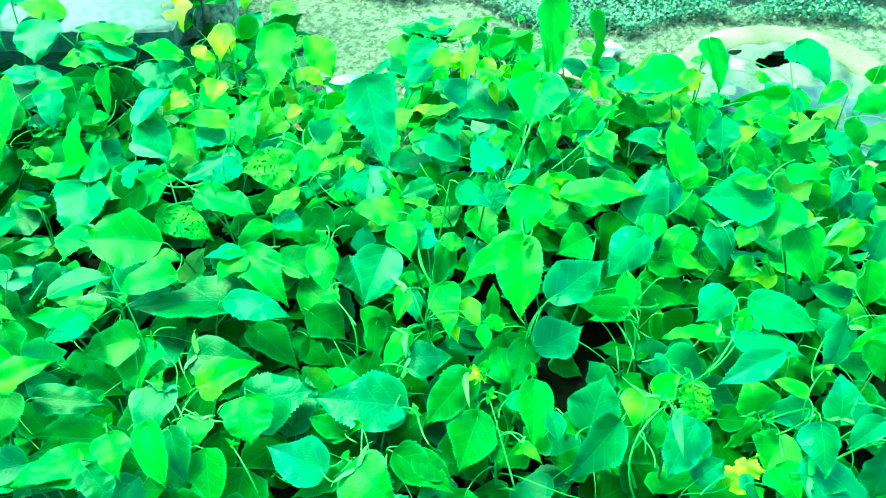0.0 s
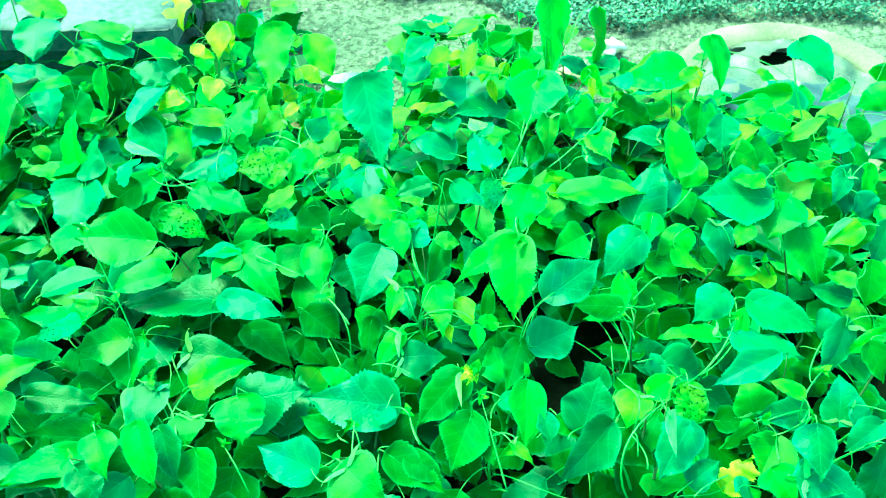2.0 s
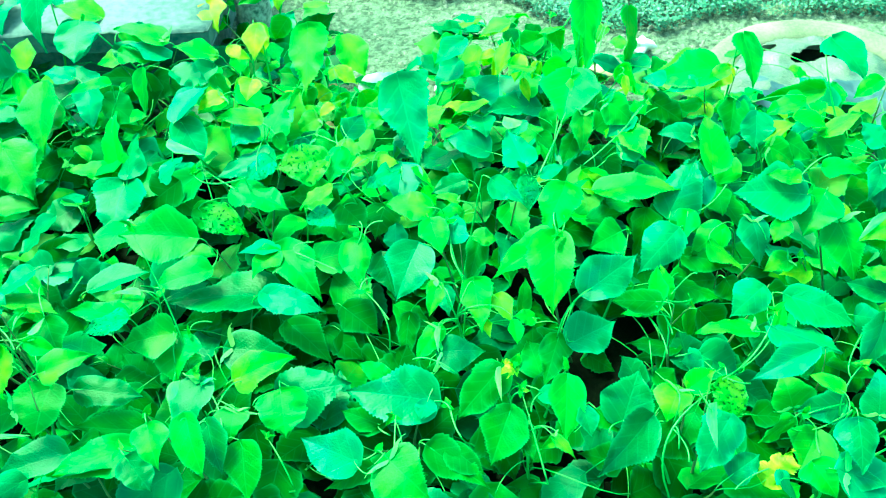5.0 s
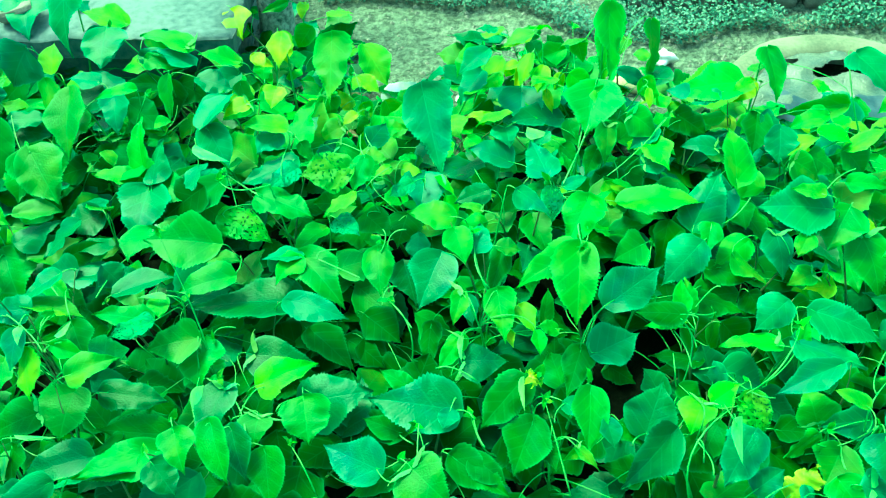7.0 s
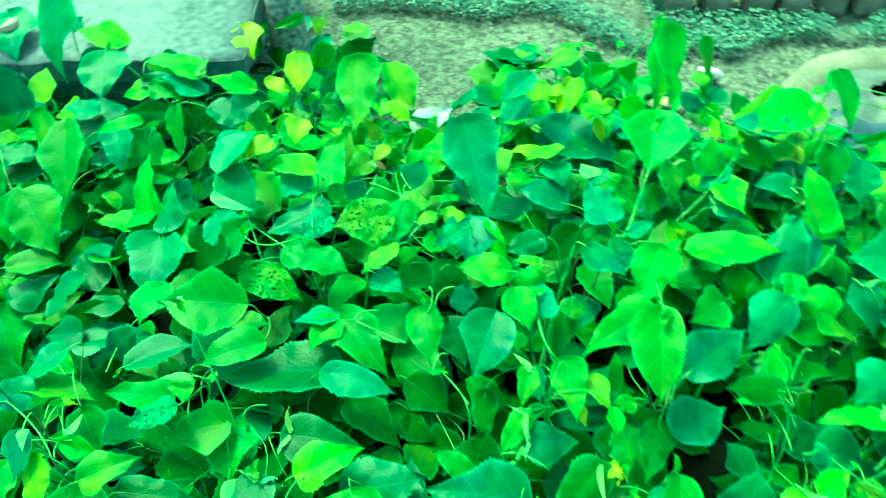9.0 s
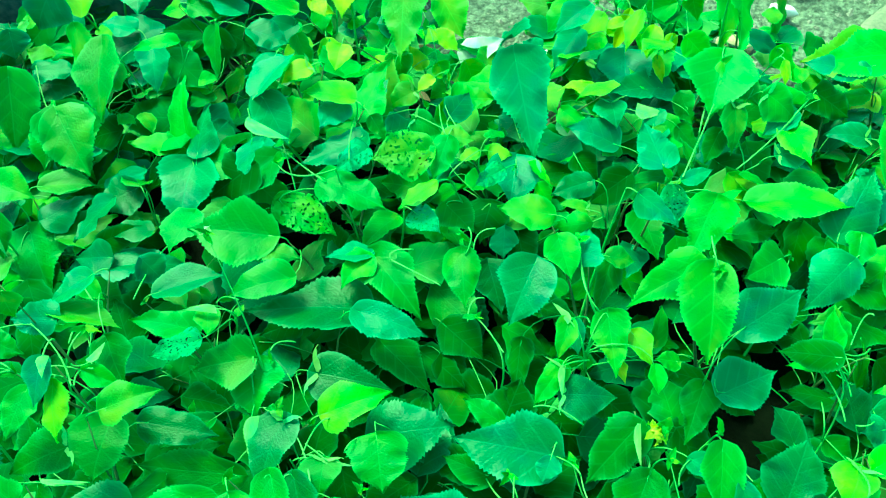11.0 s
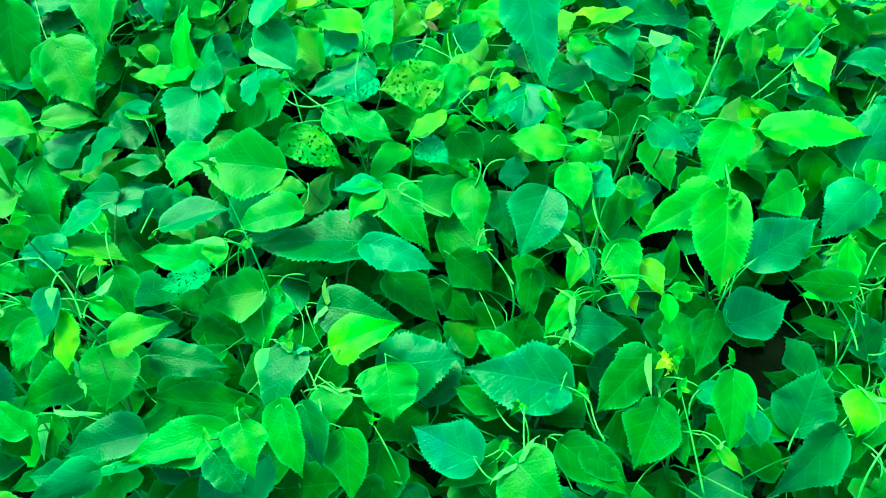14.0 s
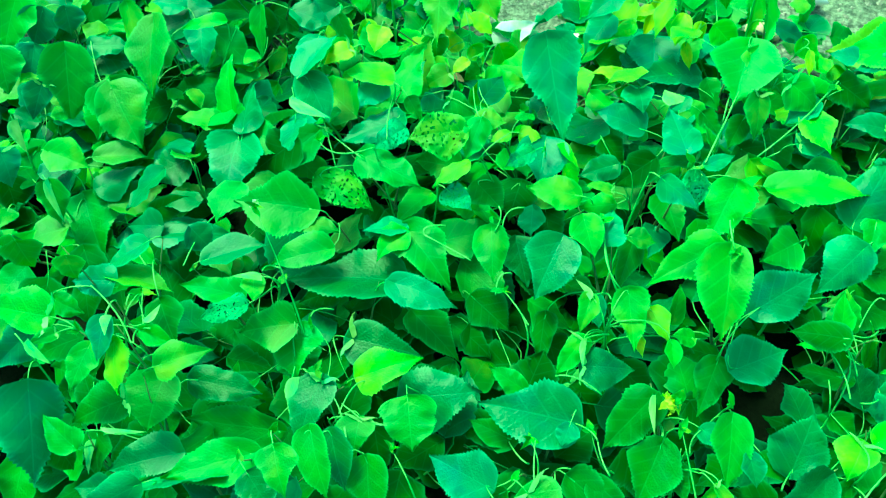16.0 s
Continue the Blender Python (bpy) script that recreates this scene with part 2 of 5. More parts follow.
def blade_mesh(name, seed, fold, droop, curl, wave, twist=0.0, rows=44, eaten=0.0, flaps=0.0, half=False):
    """A heart-shaped, saw-edged leaf; y runs from stalk to tip, z is its upper face."""
    rnd = random.Random(seed)
    cols = (-1.0, -0.6, -0.25, 0.0, 0.25, 0.6, 1.0) if rows > 20 else (-1.0, -0.5, 0.0, 0.5, 1.0)
    if eaten:
        cols = tuple(-1 + k / 24 for k in range(49))
    if half:
        cols = (0.0, 0.25, 0.6, 1.0)
    skew, phase = rnd.uniform(-0.07, 0.07), rnd.uniform(0, 6)
    lobe = [rnd.uniform(0.72, 1.18) for k in range(8)]
    shoulder, taper = rnd.uniform(0.19, 0.35), rnd.uniform(1.15, 1.75)
    verts, faces = [], []
    for i in range(rows + 1):
        u = i / rows
        for c in cols:
            k = u * 3.0
            b = int(k) % 4 + (4 if c > 0 else 0)
            b2 = min(int(k) + 1, 3) % 4 + (4 if c > 0 else 0)
            hw = half_width(u, shoulder, taper) * (lobe[b] + (lobe[b2] - lobe[b]) * (k - int(k)))
            tooth = 0.0
            if abs(c) == 1.0 and 0 < i < rows:
                tooth = (0.020 if i % 2 else -0.012) * rnd.uniform(0.2, 1.5) * (0.85 + 0.6 * math.sin(u * 9 + 2 * phase + c))
            x = c * (hw + tooth * (1 if hw > 0.05 else 0.3)) + skew * math.sin(u * 3.1)
            back = -0.14 * max(0, 1 - u / 0.18) * min(1, abs(c) * 1.3)
            y = u + back + (0.010 * (i % 2) if abs(c) == 1.0 else 0)
            z = 0.75 * fold * abs(x) + droop * (u - u * u) * 1.2 - curl * (2 * x) ** 2 + 0.5 * twist * x * u
            z += 0.8 * wave * math.sin(u * 8 + phase + (2 if c > 0 else 0)) * abs(c) ** 5 + 0.4 * wave * math.sin(u * 22 + phase) * abs(c) ** 4
            if u < 0.3:
                z += 0.10 * abs(c) * (0.3 - u)
            if eaten:
                z += 0.025 * noise.noise(Vector((x * 7, y * 7, seed)))
            z += 0.005 * math.cos((y - 0.75 * abs(x)) * 4.6 * 6.283) * min(1, abs(c) * 2) * (1 - 0.4 * u)
            verts.append((2 * x - 0.5 if half else x, y, z))
    n = len(cols)
    for i in range(rows):
        for k in range(n - 1):
            a = i * n + k
            if eaten and noise.noise(Vector((k * 0.24 + seed, i * 0.24, 0))) + 0.5 * noise.noise(Vector((k * 0.6, i * 0.6, seed))) > 0.56 - eaten:
                continue
            faces.append((a, a + 1, a + n + 1, a + n))
    edge_of = [abs(c) for i in range(rows + 1) for c in cols]
    own = len(faces)
    if flaps:
        # the basal lobes, folded up and over, show their pale underside
        for side in (-1, 1):
            k0, wide = len(verts), flaps * rnd.uniform(0.6, 1.3)
            for a in range(8):
                sa = a / 7
                for b in range(4):
                    q = b / 3
                    x = side * (0.015 + 0.44 * sa)
                    y = -0.02 - 0.09 * math.sin(math.pi * sa * 0.8) + q * wide * (0.35 + 2.6 * sa if sa < 0.25 else 1.33 * (1 - sa)) + (0.012 if a % 2 else -0.008) * q
                    verts.append((x, y, fold * abs(x) + 0.03 + 0.03 * q * (1 - 0.6 * q) + 0.03 * sa + 0.012 * q * math.sin(sa * 17)))
                    edge_of.append(1.0 if b == 3 else 0.0)
            for a in range(7):
                for b in range(3):
                    k = k0 + a * 4 + b
                    faces.append((k, k + 1, k + 5, k + 4))
    me = bpy.data.meshes.new(name)
    me.from_pydata(verts, [], faces)
    across = me.attributes.new("across", "FLOAT", "POINT")
    across.data.foreach_set("value", edge_of)
    me.materials.append(LEAF["g"])
    me.materials.append(LEAF["p"])
    me.polygons.foreach_set("material_index", [0] * own + [1] * (len(faces) - own))
    me.polygons.foreach_set("use_smooth", [True] * len(me.polygons))
    return me


SHAPES = ((0.30, 0.12, 0.04, 0.030, 0.10), (0.34, 0.34, 0.10, 0.035, -0.15), (0.45, 0.18, 0.06, 0.030, 0.05), (0.20, 0.22, 0.22, 0.060, 0.2),
          (0.22, 0.16, 0.05, 0.070, -0.25), (0.34, 0.42, 0.14, 0.040, 0.15), (0.24, 0.05, 0.10, 0.070, -0.3), (0.30, 0.28, 0.00, 0.050, 0.3),
          (0.55, 0.30, 0.18, 0.045, -0.2), (0.38, 0.10, 0.20, 0.080, 0.35))
BLADES = [blade_mesh("blade", 1 + i, *s, flaps=0.12 if i == 5 else 0) for i, s in enumerate(SHAPES)]
SMALL_BLADES = [blade_mesh("blade_small", 21 + i, *s, rows=16) for i, s in enumerate(SHAPES)]
EATEN = [blade_mesh("blade_eaten", 40 + i, 0.25, 0.25, 0.1, 0.07, 0.2, 84, 0.25) for i in range(3)]
CRUMPLED = blade_mesh("blade_crumpled", 52, 0.5, 0.3, 0.25, 0.16, 0.4)
for v in CRUMPLED.vertices:
    q = v.co.copy()
    v.co.z += 0.22 * noise.noise(q * 4.5) + 0.08 * noise.noise(q * 11)
    v.co.x += 0.14 * noise.noise(q * 4 + Vector((9, 0, 0)))
    v.co.y += 0.10 * noise.noise(q * 4 + Vector((0, 9, 0)))
FLAP = blade_mesh("blade_flap", 17, 0.2, 0.15, 0.05, 0.04, half=True)
PLANTS = []


class Sapling:
    pass


def sapling(x, y, height):
    p = Sapling()
    p.ob = thing("mulberry_sapling", x, y, 0, "low leafy green mulberry sapling in a crowded nursery bed", "shrub", "mulberry saplings in the bed")
    p.x, p.y, p.height = x, y, height
    p.rnd = random.Random(len(PLANTS) * 17 + 3)
    p.leaves, p.looks = [], ""
    PLANTS.append(p)
    return p


def leaf(p, x, y, z, rx, ry, rz, length, width, look_of, blades=BLADES):
    """One leaf of a sapling: where its stalk meets the blade, how it is turned, its size and its colour."""
    me = FLAP if look_of == "p" else CRUMPLED if look_of == "Y" else EATEN[p.rnd.randrange(3)] if look_of in "hH" else blades[p.rnd.randrange(len(blades))]
    p.looks += look_of if blades is BLADES else ""
    ob = new("leaf", me)
    ob.parent = p.ob
    ob.matrix_basis = pose(x - p.x, y - p.y, z, rx, ry, rz) @ Matrix.Diagonal((width, length, (width + length) / 2, 1))
    ob.material_slots[0].link = "OBJECT"
    ob.material_slots[0].material = LEAF[look_of]
    if look_of == "Y":
        ob["label"] = "withered yellow leaf"
    elif look_of in "hH":
        ob["label"] = "insect-eaten leaf full of holes"
    elif look_of == "w":
        ob["label"] = "bleached shiny leaf"
    p.rnd.random()
    if blades is SMALL_BLADES and p.rnd.random() < 0.65:
        return
    p.leaves.append((Vector((x - p.x, y - p.y, z)), (ob.matrix_basis.to_3x3() @ Vector((0, 1, 0))).normalized(), length))


def young_tips(p, t, count):
    """The cluster of small unfolding leaves at the end of a stem."""
    r = p.rnd
    for k in range(count):
        tip = new("young_leaf", SMALL_BLADES[r.randrange(8)])
        tip.parent = p.ob
        s = r.uniform(0.010, 0.024)
        tip.matrix_basis = pose(t.x, t.y, t.z, r.uniform(-35, 60), r.uniform(-40, 40), 360 * k / count + r.uniform(-40, 40)) @ Matrix.Diagonal((s * 0.55, s, s, 1))
        tip.material_slots[0].link = "OBJECT"
        tip.material_slots[0].material = LEAF["lglL"[k]]


def shoot(plants, *c):
    """A green shoot through three places, part of the sapling nearest to its foot."""
    a, b, d = Vector(c[:3]), Vector(c[3:6]), Vector(c[6:])
    p = min(plants, key=lambda q: (q.x - d.x) ** 2 + (q.y - d.y) ** 2)
    base = Vector((p.x, p.y, 0))
    pts = []
    for i in range(9):
        u = i / 8
        pts.append(a * ((1 - u) * (1 - 2 * u)) + b * (4 * u * (1 - u)) + d * (u * (2 * u - 1)) - base)
    pts += [pts[-1].lerp(Vector((0, 0, 0.0)), 0.35), pts[-1].lerp(Vector((0, 0, -0.02)), 0.98)]
    v, f = tube(pts, [0.0005 + 0.0002 * min(i, 3) + 0.00006 * i for i in range(len(pts))], 6)
    raw("shoot", v, f, STALK, p.ob)
    young_tips(p, pts[0], 4)


def stalk(plants, *c):
    """A bare arched leaf stalk through three places, part of the nearest sapling."""
    a, b, d = Vector(c[:3]), Vector(c[3:6]), Vector(c[6:])
    p = min(plants, key=lambda q: (q.x - d.x) ** 2 + (q.y - d.y) ** 2)
    base = Vector((p.x, p.y, 0))
    pts = []
    for i in range(9):
        u = i / 8
        pts.append(a * ((1 - u) * (1 - 2 * u)) + b * (4 * u * (1 - u)) + d * (u * (2 * u - 1)) - base)
    v, f = tube(pts, [0.0010 + 0.00004 * i for i in range(9)], 6)
    raw("leaf_stalk", v, f, STALK, p.ob)


p = sapling(0.36, 0.60, 0.41)
leaf(p, 0.303, 0.648, 0.235, -32, 4, -122, 0.075, 0.066, "d")
leaf(p, 0.354, 0.631, 0.343, -26, -1, 177, 0.065, 0.021, "p")
leaf(p, 0.392, 0.634, 0.297, -17, -7, 148, 0.093, 0.077, "b")
leaf(p, 0.397, 0.568, 0.247, 12, 13, -55, 0.056, 0.050, "b")
leaf(p, 0.454, 0.569, 0.228, 19, 18, -42, 0.067, 0.047, "Y")
p = sapling(-0.45, 0.93, 0.40)
leaf(p, -0.552, 1.041, 0.263, 6, -18, 90, 0.136, 0.115, "g")
leaf(p, -0.506, 0.965, 0.254, -3, -11, 113, 0.101, 0.077, "g")
leaf(p, -0.569, 1.016, 0.262, -9, 3, -97, 0.079, 0.049, "g")
leaf(p, -0.391, 0.944, 0.205, 2, 14, 97, 0.190, 0.125, "k")
leaf(p, -0.381, 0.911, 0.253, -5, 6, -107, 0.115, 0.070, "b")
leaf(p, -0.440, 0.823, 0.208, -9, 17, -98, 0.119, 0.089, "k")
p = sapling(0.45, 1.33, 0.36)
leaf(p, 0.391, 1.424, 0.270, -33, 27, -124, 0.082, 0.077, "d")
leaf(p, 0.366, 1.397, 0.252, -92, -26, -172, 0.046, 0.068, "d")
leaf(p, 0.465, 1.209, 0.250, -3, -19, 119, 0.103, 0.103, "b")
leaf(p, 0.446, 1.296, 0.289, -3, -12, 85, 0.069, 0.053, "b")
leaf(p, 0.475, 1.207, 0.283, 20, 10, 7, 0.120, 0.086, "l")
leaf(p, 0.327, 1.335, 0.303, -14, -5, 129, 0.072, 0.049, "c")
p = sapling(0.62, 1.52, 0.27)
leaf(p, 0.549, 1.572, 0.233, -13, -25, 91, 0.147, 0.115, "L")
leaf(p, 0.591, 1.584, 0.236, -41, -21, 138, 0.069, 0.054, "y")
leaf(p, 0.771, 1.495, 0.242, -21, -47, 103, 0.129, 0.057, "l")
leaf(p, 0.722, 1.453, 0.243, -20, -4, 100, 0.082, 0.061, "l")
leaf(p, 0.481, 1.475, 0.287, -18, -9, 107, 0.068, 0.048, "c")
leaf(p, 0.499, 1.462, 0.234, -11, -10, 104, 0.060, 0.041, "l")
leaf(p, 0.529, 1.508, 0.293, -9, -12, 96, 0.137, 0.108, "l")
leaf(p, 0.527, 1.507, 0.190, 1, -7, 131, 0.080, 0.080, "y")
leaf(p, 0.556, 1.493, 0.300, -17, -17, 122, 0.051, 0.044, "L")
leaf(p, 0.612, 1.599, 0.306, -31, -11, -165, 0.120, 0.074, "g")
leaf(p, 0.572, 1.415, 0.277, -22, 16, -130, 0.049, 0.045, "c")
leaf(p, 0.562, 1.421, 0.273, -26, -4, 170, 0.094, 0.070, "D")
p = sapling(0.37, 0.88, 0.31)
leaf(p, 0.367, 0.862, 0.147, -43, -27, 170, 0.065, 0.052, "d")
leaf(p, 0.355, 0.921, 0.183, -34, 15, -132, 0.107, 0.079, "d")
leaf(p, 0.406, 0.889, 0.234, -61, 22, -137, 0.076, 0.074, "d")
leaf(p, 0.307, 0.842, 0.326, -7, -13, 85, 0.079, 0.054, "d")
leaf(p, 0.370, 0.857, 0.160, -6, 10, 78, 0.090, 0.050, "d")
leaf(p, 0.338, 0.886, 0.282, 18, 19, 11, 0.062, 0.042, "l")
leaf(p, 0.318, 0.876, 0.294, 26, 7, 1, 0.056, 0.037, "l")
leaf(p, 0.389, 0.879, 0.188, 40, 36, 20, 0.069, 0.045, "l")
leaf(p, 0.311, 0.847, 0.283, -5, 18, 86, 0.058, 0.036, "l")
p = sapling(-0.53, 1.27, 0.40)
leaf(p, -0.403, 1.259, 0.325, -42, 20, -152, 0.048, 0.036, "g")
leaf(p, -0.537, 1.385, 0.326, -34, -36, 130, 0.068, 0.050, "l")
leaf(p, -0.591, 1.361, 0.361, -17, 10, 162, 0.076, 0.063, "c")
leaf(p, -0.587, 1.257, 0.365, -22, 1, -146, 0.096, 0.069, "c")
leaf(p, -0.601, 1.197, 0.359, -7, 10, -117, 0.077, 0.027, "p")
leaf(p, -0.591, 1.241, 0.231, -15, -2, 140, 0.122, 0.090, "D")
leaf(p, -0.445, 1.293, 0.336, 9, -4, 92, 0.085, 0.068, "L")
leaf(p, -0.462, 1.290, 0.325, -5, -7, 150, 0.062, 0.065, "c")
leaf(p, -0.434, 1.296, 0.289, 18, -8, -24, 0.119, 0.090, "l")
leaf(p, -0.424, 1.233, 0.298, -4, -2, 122, 0.126, 0.082, "b")
leaf(p, -0.595, 1.259, 0.374, 9, -19, -33, 0.102, 0.081, "c")
leaf(p, -0.518, 1.319, 0.381, -13, -13, 129, 0.054, 0.044, "y")
p = sapling(-0.53, 1.64, 0.26)
leaf(p, -0.549, 1.764, 0.237, -54, 15, -176, 0.073, 0.066, "y")
leaf(p, -0.605, 1.689, 0.226, -30, 24, -112, 0.057, 0.038, "y")
leaf(p, -0.544, 1.544, 0.245, -52, -4, -159, 0.058, 0.046, "y")
leaf(p, -0.600, 1.536, 0.259, -48, -3, -138, 0.063, 0.047, "l")
leaf(p, -0.604, 1.559, 0.308, 19, -3, 93, 0.083, 0.062, "l")
leaf(p, -0.520, 1.675, 0.296, -28, 7, 176, 0.084, 0.060, "y")
leaf(p, -0.577, 1.627, 0.274, -7, 10, -145, 0.046, 0.035, "y")
leaf(p, -0.395, 1.658, 0.294, -28, 6, 178, 0.163, 0.115, "l")
p = sapling(-1.05, 1.45, 0.30)
leaf(p, -1.043, 1.340, 0.220, -42, 11, -153, 0.147, 0.136, "g")
leaf(p, -1.003, 1.285, 0.273, -25, 9, -147, 0.137, 0.106, "g")
leaf(p, -1.140, 1.452, 0.182, -7, 18, -92, 0.096, 0.079, "k")
leaf(p, -1.060, 1.532, 0.263, -41, 24, -174, 0.106, 0.066, "l")
leaf(p, -1.133, 1.458, 0.216, -6, 15, -84, 0.082, 0.066, "c")
p = sapling(0.82, 1.14, 0.26)
leaf(p, 0.812, 1.216, 0.149, -43, 6, -131, 0.066, 0.083, "d")
leaf(p, 0.849, 1.259, 0.234, -52, 3, 174, 0.100, 0.074, "b")
leaf(p, 0.857, 1.204, 0.214, -46, 2, -147, 0.061, 0.073, "b")
leaf(p, 0.889, 1.262, 0.239, -53, 10, 162, 0.079, 0.035, "l")
leaf(p, 0.816, 1.121, 0.236, -35, 27, -130, 0.053, 0.017, "p")
leaf(p, 0.803, 1.105, 0.245, -81, 15, 167, 0.079, 0.104, "g")
leaf(p, 0.795, 1.034, 0.219, -3, 9, -77, 0.041, 0.020, "p")
leaf(p, 0.879, 1.110, 0.232, -49, 0, 155, 0.087, 0.066, "b")
leaf(p, 0.670, 1.123, 0.289, -15, -0, 147, 0.102, 0.088, "g")
leaf(p, 0.691, 1.113, 0.265, -15, 17, -101, 0.042, 0.040, "y")
leaf(p, 0.774, 1.084, 0.275, -17, -20, 130, 0.076, 0.019, "p")
leaf(p, 0.810, 1.201, 0.272, -25, -23, 156, 0.070, 0.045, "c")
leaf(p, 0.798, 1.072, 0.264, -19, -22, 116, 0.080, 0.052, "L")
p = sapling(-0.25, 0.94, 0.38)
leaf(p, -0.347, 0.896, 0.176, -15, 6, -131, 0.110, 0.070, "D")
leaf(p, -0.230, 1.028, 0.260, -18, 5, -174, 0.094, 0.067, "g")
leaf(p, -0.253, 0.957, 0.145, -9, 16, -130, 0.087, 0.077, "d")
leaf(p, -0.173, 0.861, 0.097, -6, -17, 100, 0.084, 0.085, "d")
p = sapling(-0.03, 0.89, 0.37)
leaf(p, -0.079, 0.811, 0.148, -35, 3, -130, 0.101, 0.086, "d")
leaf(p, -0.000, 0.831, 0.179, -33, 16, -126, 0.089, 0.066, "d")
leaf(p, 0.035, 1.035, 0.420, -15, 5, -128, 0.067, 0.048, "c")
leaf(p, -0.112, 1.021, 0.253, -18, -4, 161, 0.111, 0.098, "b")
leaf(p, -0.080, 1.006, 0.346, -17, 8, -164, 0.067, 0.057, "l")
leaf(p, -0.044, 0.980, 0.322, 9, -0, -11, 0.060, 0.069, "c")
leaf(p, -0.064, 0.861, 0.347, -23, 0, 165, 0.057, 0.035, "l")
leaf(p, -0.064, 0.862, 0.351, 10, -6, 36, 0.034, 0.012, "p")
leaf(p, -0.055, 0.888, 0.300, -17, 6, -170, 0.050, 0.040, "b")
leaf(p, -0.066, 0.843, 0.245, -17, -8, 148, 0.072, 0.043, "l")
leaf(p, -0.066, 0.841, 0.248, 8, -16, 56, 0.032, 0.005, "p")
leaf(p, -0.067, 0.832, 0.257, -18, 1, 176, 0.044, 0.012, "p")
leaf(p, -0.059, 0.810, 0.219, 3, 18, -90, 0.078, 0.073, "k")
leaf(p, -0.127, 0.920, 0.167, -18, 1, 176, 0.091, 0.053, "d")
leaf(p, 0.087, 0.928, 0.183, 28, 19, 1, 0.063, 0.037, "l")
leaf(p, -0.001, 0.906, 0.292, -17, 5, -173, 0.092, 0.069, "l")
leaf(p, 0.039, 0.894, 0.267, -11, 4, -151, 0.057, 0.045, "L")
leaf(p, 0.014, 0.848, 0.262, -16, -2, -158, 0.035, 0.022, "y")
leaf(p, 0.068, 0.838, 0.271, -18, -4, -172, 0.041, 0.028, "l")
leaf(p, 0.103, 0.855, 0.260, 19, -11, 92, 0.036, 0.035, "l")
leaf(p, -0.000, 1.010, 0.301, -9, 13, -96, 0.044, 0.036, "g")
leaf(p, 0.008, 1.019, 0.275, -25, -6, 167, 0.092, 0.047, "D")
p = sapling(-0.33, 1.52, 0.25)
leaf(p, -0.463, 1.395, 0.188, 20, 35, -11, 0.148, 0.110, "l")
leaf(p, -0.393, 1.541, 0.221, -65, 8, 170, 0.059, 0.067, "l")
leaf(p, -0.353, 1.547, 0.182, 24, -19, 28, 0.057, 0.039, "y")
leaf(p, -0.317, 1.542, 0.195, -46, 1, -143, 0.048, 0.048, "L")
leaf(p, -0.260, 1.524, 0.219, -66, 5, -141, 0.058, 0.064, "L")
leaf(p, -0.298, 1.365, 0.249, -54, 28, -112, 0.060, 0.066, "l")
leaf(p, -0.396, 1.488, 0.198, -35, 10, -122, 0.054, 0.049, "L")
leaf(p, -0.357, 1.447, 0.209, -32, -24, 123, 0.063, 0.056, "l")
leaf(p, -0.439, 1.528, 0.206, 6, 14, -62, 0.039, 0.038, "y")
leaf(p, -0.293, 1.491, 0.187, -44, -42, 145, 0.047, 0.045, "g")
leaf(p, -0.318, 1.437, 0.254, -15, -11, 137, 0.038, 0.033, "y")
leaf(p, -0.489, 1.446, 0.317, -12, -2, 176, 0.056, 0.055, "y")
leaf(p, -0.322, 1.577, 0.249, -24, 2, -121, 0.060, 0.041, "y")
leaf(p, -0.267, 1.614, 0.142, 13, 13, -53, 0.097, 0.080, "w")
p = sapling(0.09, 0.67, 0.32)
leaf(p, 0.020, 0.703, 0.135, -40, -10, -133, 0.107, 0.112, "d")
leaf(p, 0.039, 0.748, 0.257, -15, -10, 141, 0.107, 0.078, "D")
leaf(p, 0.037, 0.740, 0.270, -18, 3, 180, 0.054, 0.012, "p")
leaf(p, 0.058, 0.689, 0.224, -18, -4, 160, 0.096, 0.083, "D")
leaf(p, 0.062, 0.693, 0.215, -4, -18, 96, 0.065, 0.012, "p")
leaf(p, 0.061, 0.691, 0.220, -12, -0, -173, 0.075, 0.017, "p")
leaf(p, 0.112, 0.704, 0.261, -7, 9, -122, 0.052, 0.040, "c")
leaf(p, 0.150, 0.715, 0.278, -18, -12, 179, 0.100, 0.066, "g")
leaf(p, 0.175, 0.671, 0.265, -19, -2, -165, 0.046, 0.037, "b")
leaf(p, 0.123, 0.613, 0.280, -12, -25, -132, 0.048, 0.028, "l")
leaf(p, 0.125, 0.616, 0.271, -7, -39, 131, 0.032, 0.019, "l")
leaf(p, 0.077, 0.657, 0.216, -16, 9, -160, 0.051, 0.048, "D")
p = sapling(-0.52, 0.75, 0.33)
leaf(p, -0.609, 0.740, 0.181, -36, 11, -132, 0.077, 0.060, "d")
leaf(p, -0.523, 0.796, 0.294, -7, -17, 105, 0.086, 0.079, "g")
leaf(p, -0.527, 0.800, 0.269, -12, 1, -166, 0.085, 0.095, "g")
leaf(p, -0.526, 0.798, 0.273, -15, -11, 137, 0.051, 0.015, "p")
leaf(p, -0.524, 0.798, 0.274, -14, 22, -124, 0.065, 0.009, "p")
leaf(p, -0.408, 0.749, 0.230, 8, 9, -68, 0.101, 0.074, "L")
leaf(p, -0.465, 0.721, 0.254, -14, 5, 167, 0.102, 0.076, "k")
leaf(p, -0.511, 0.716, 0.258, -22, 4, 176, 0.060, 0.023, "p")
leaf(p, -0.577, 0.720, 0.238, -5, 9, 124, 0.081, 0.048, "D")
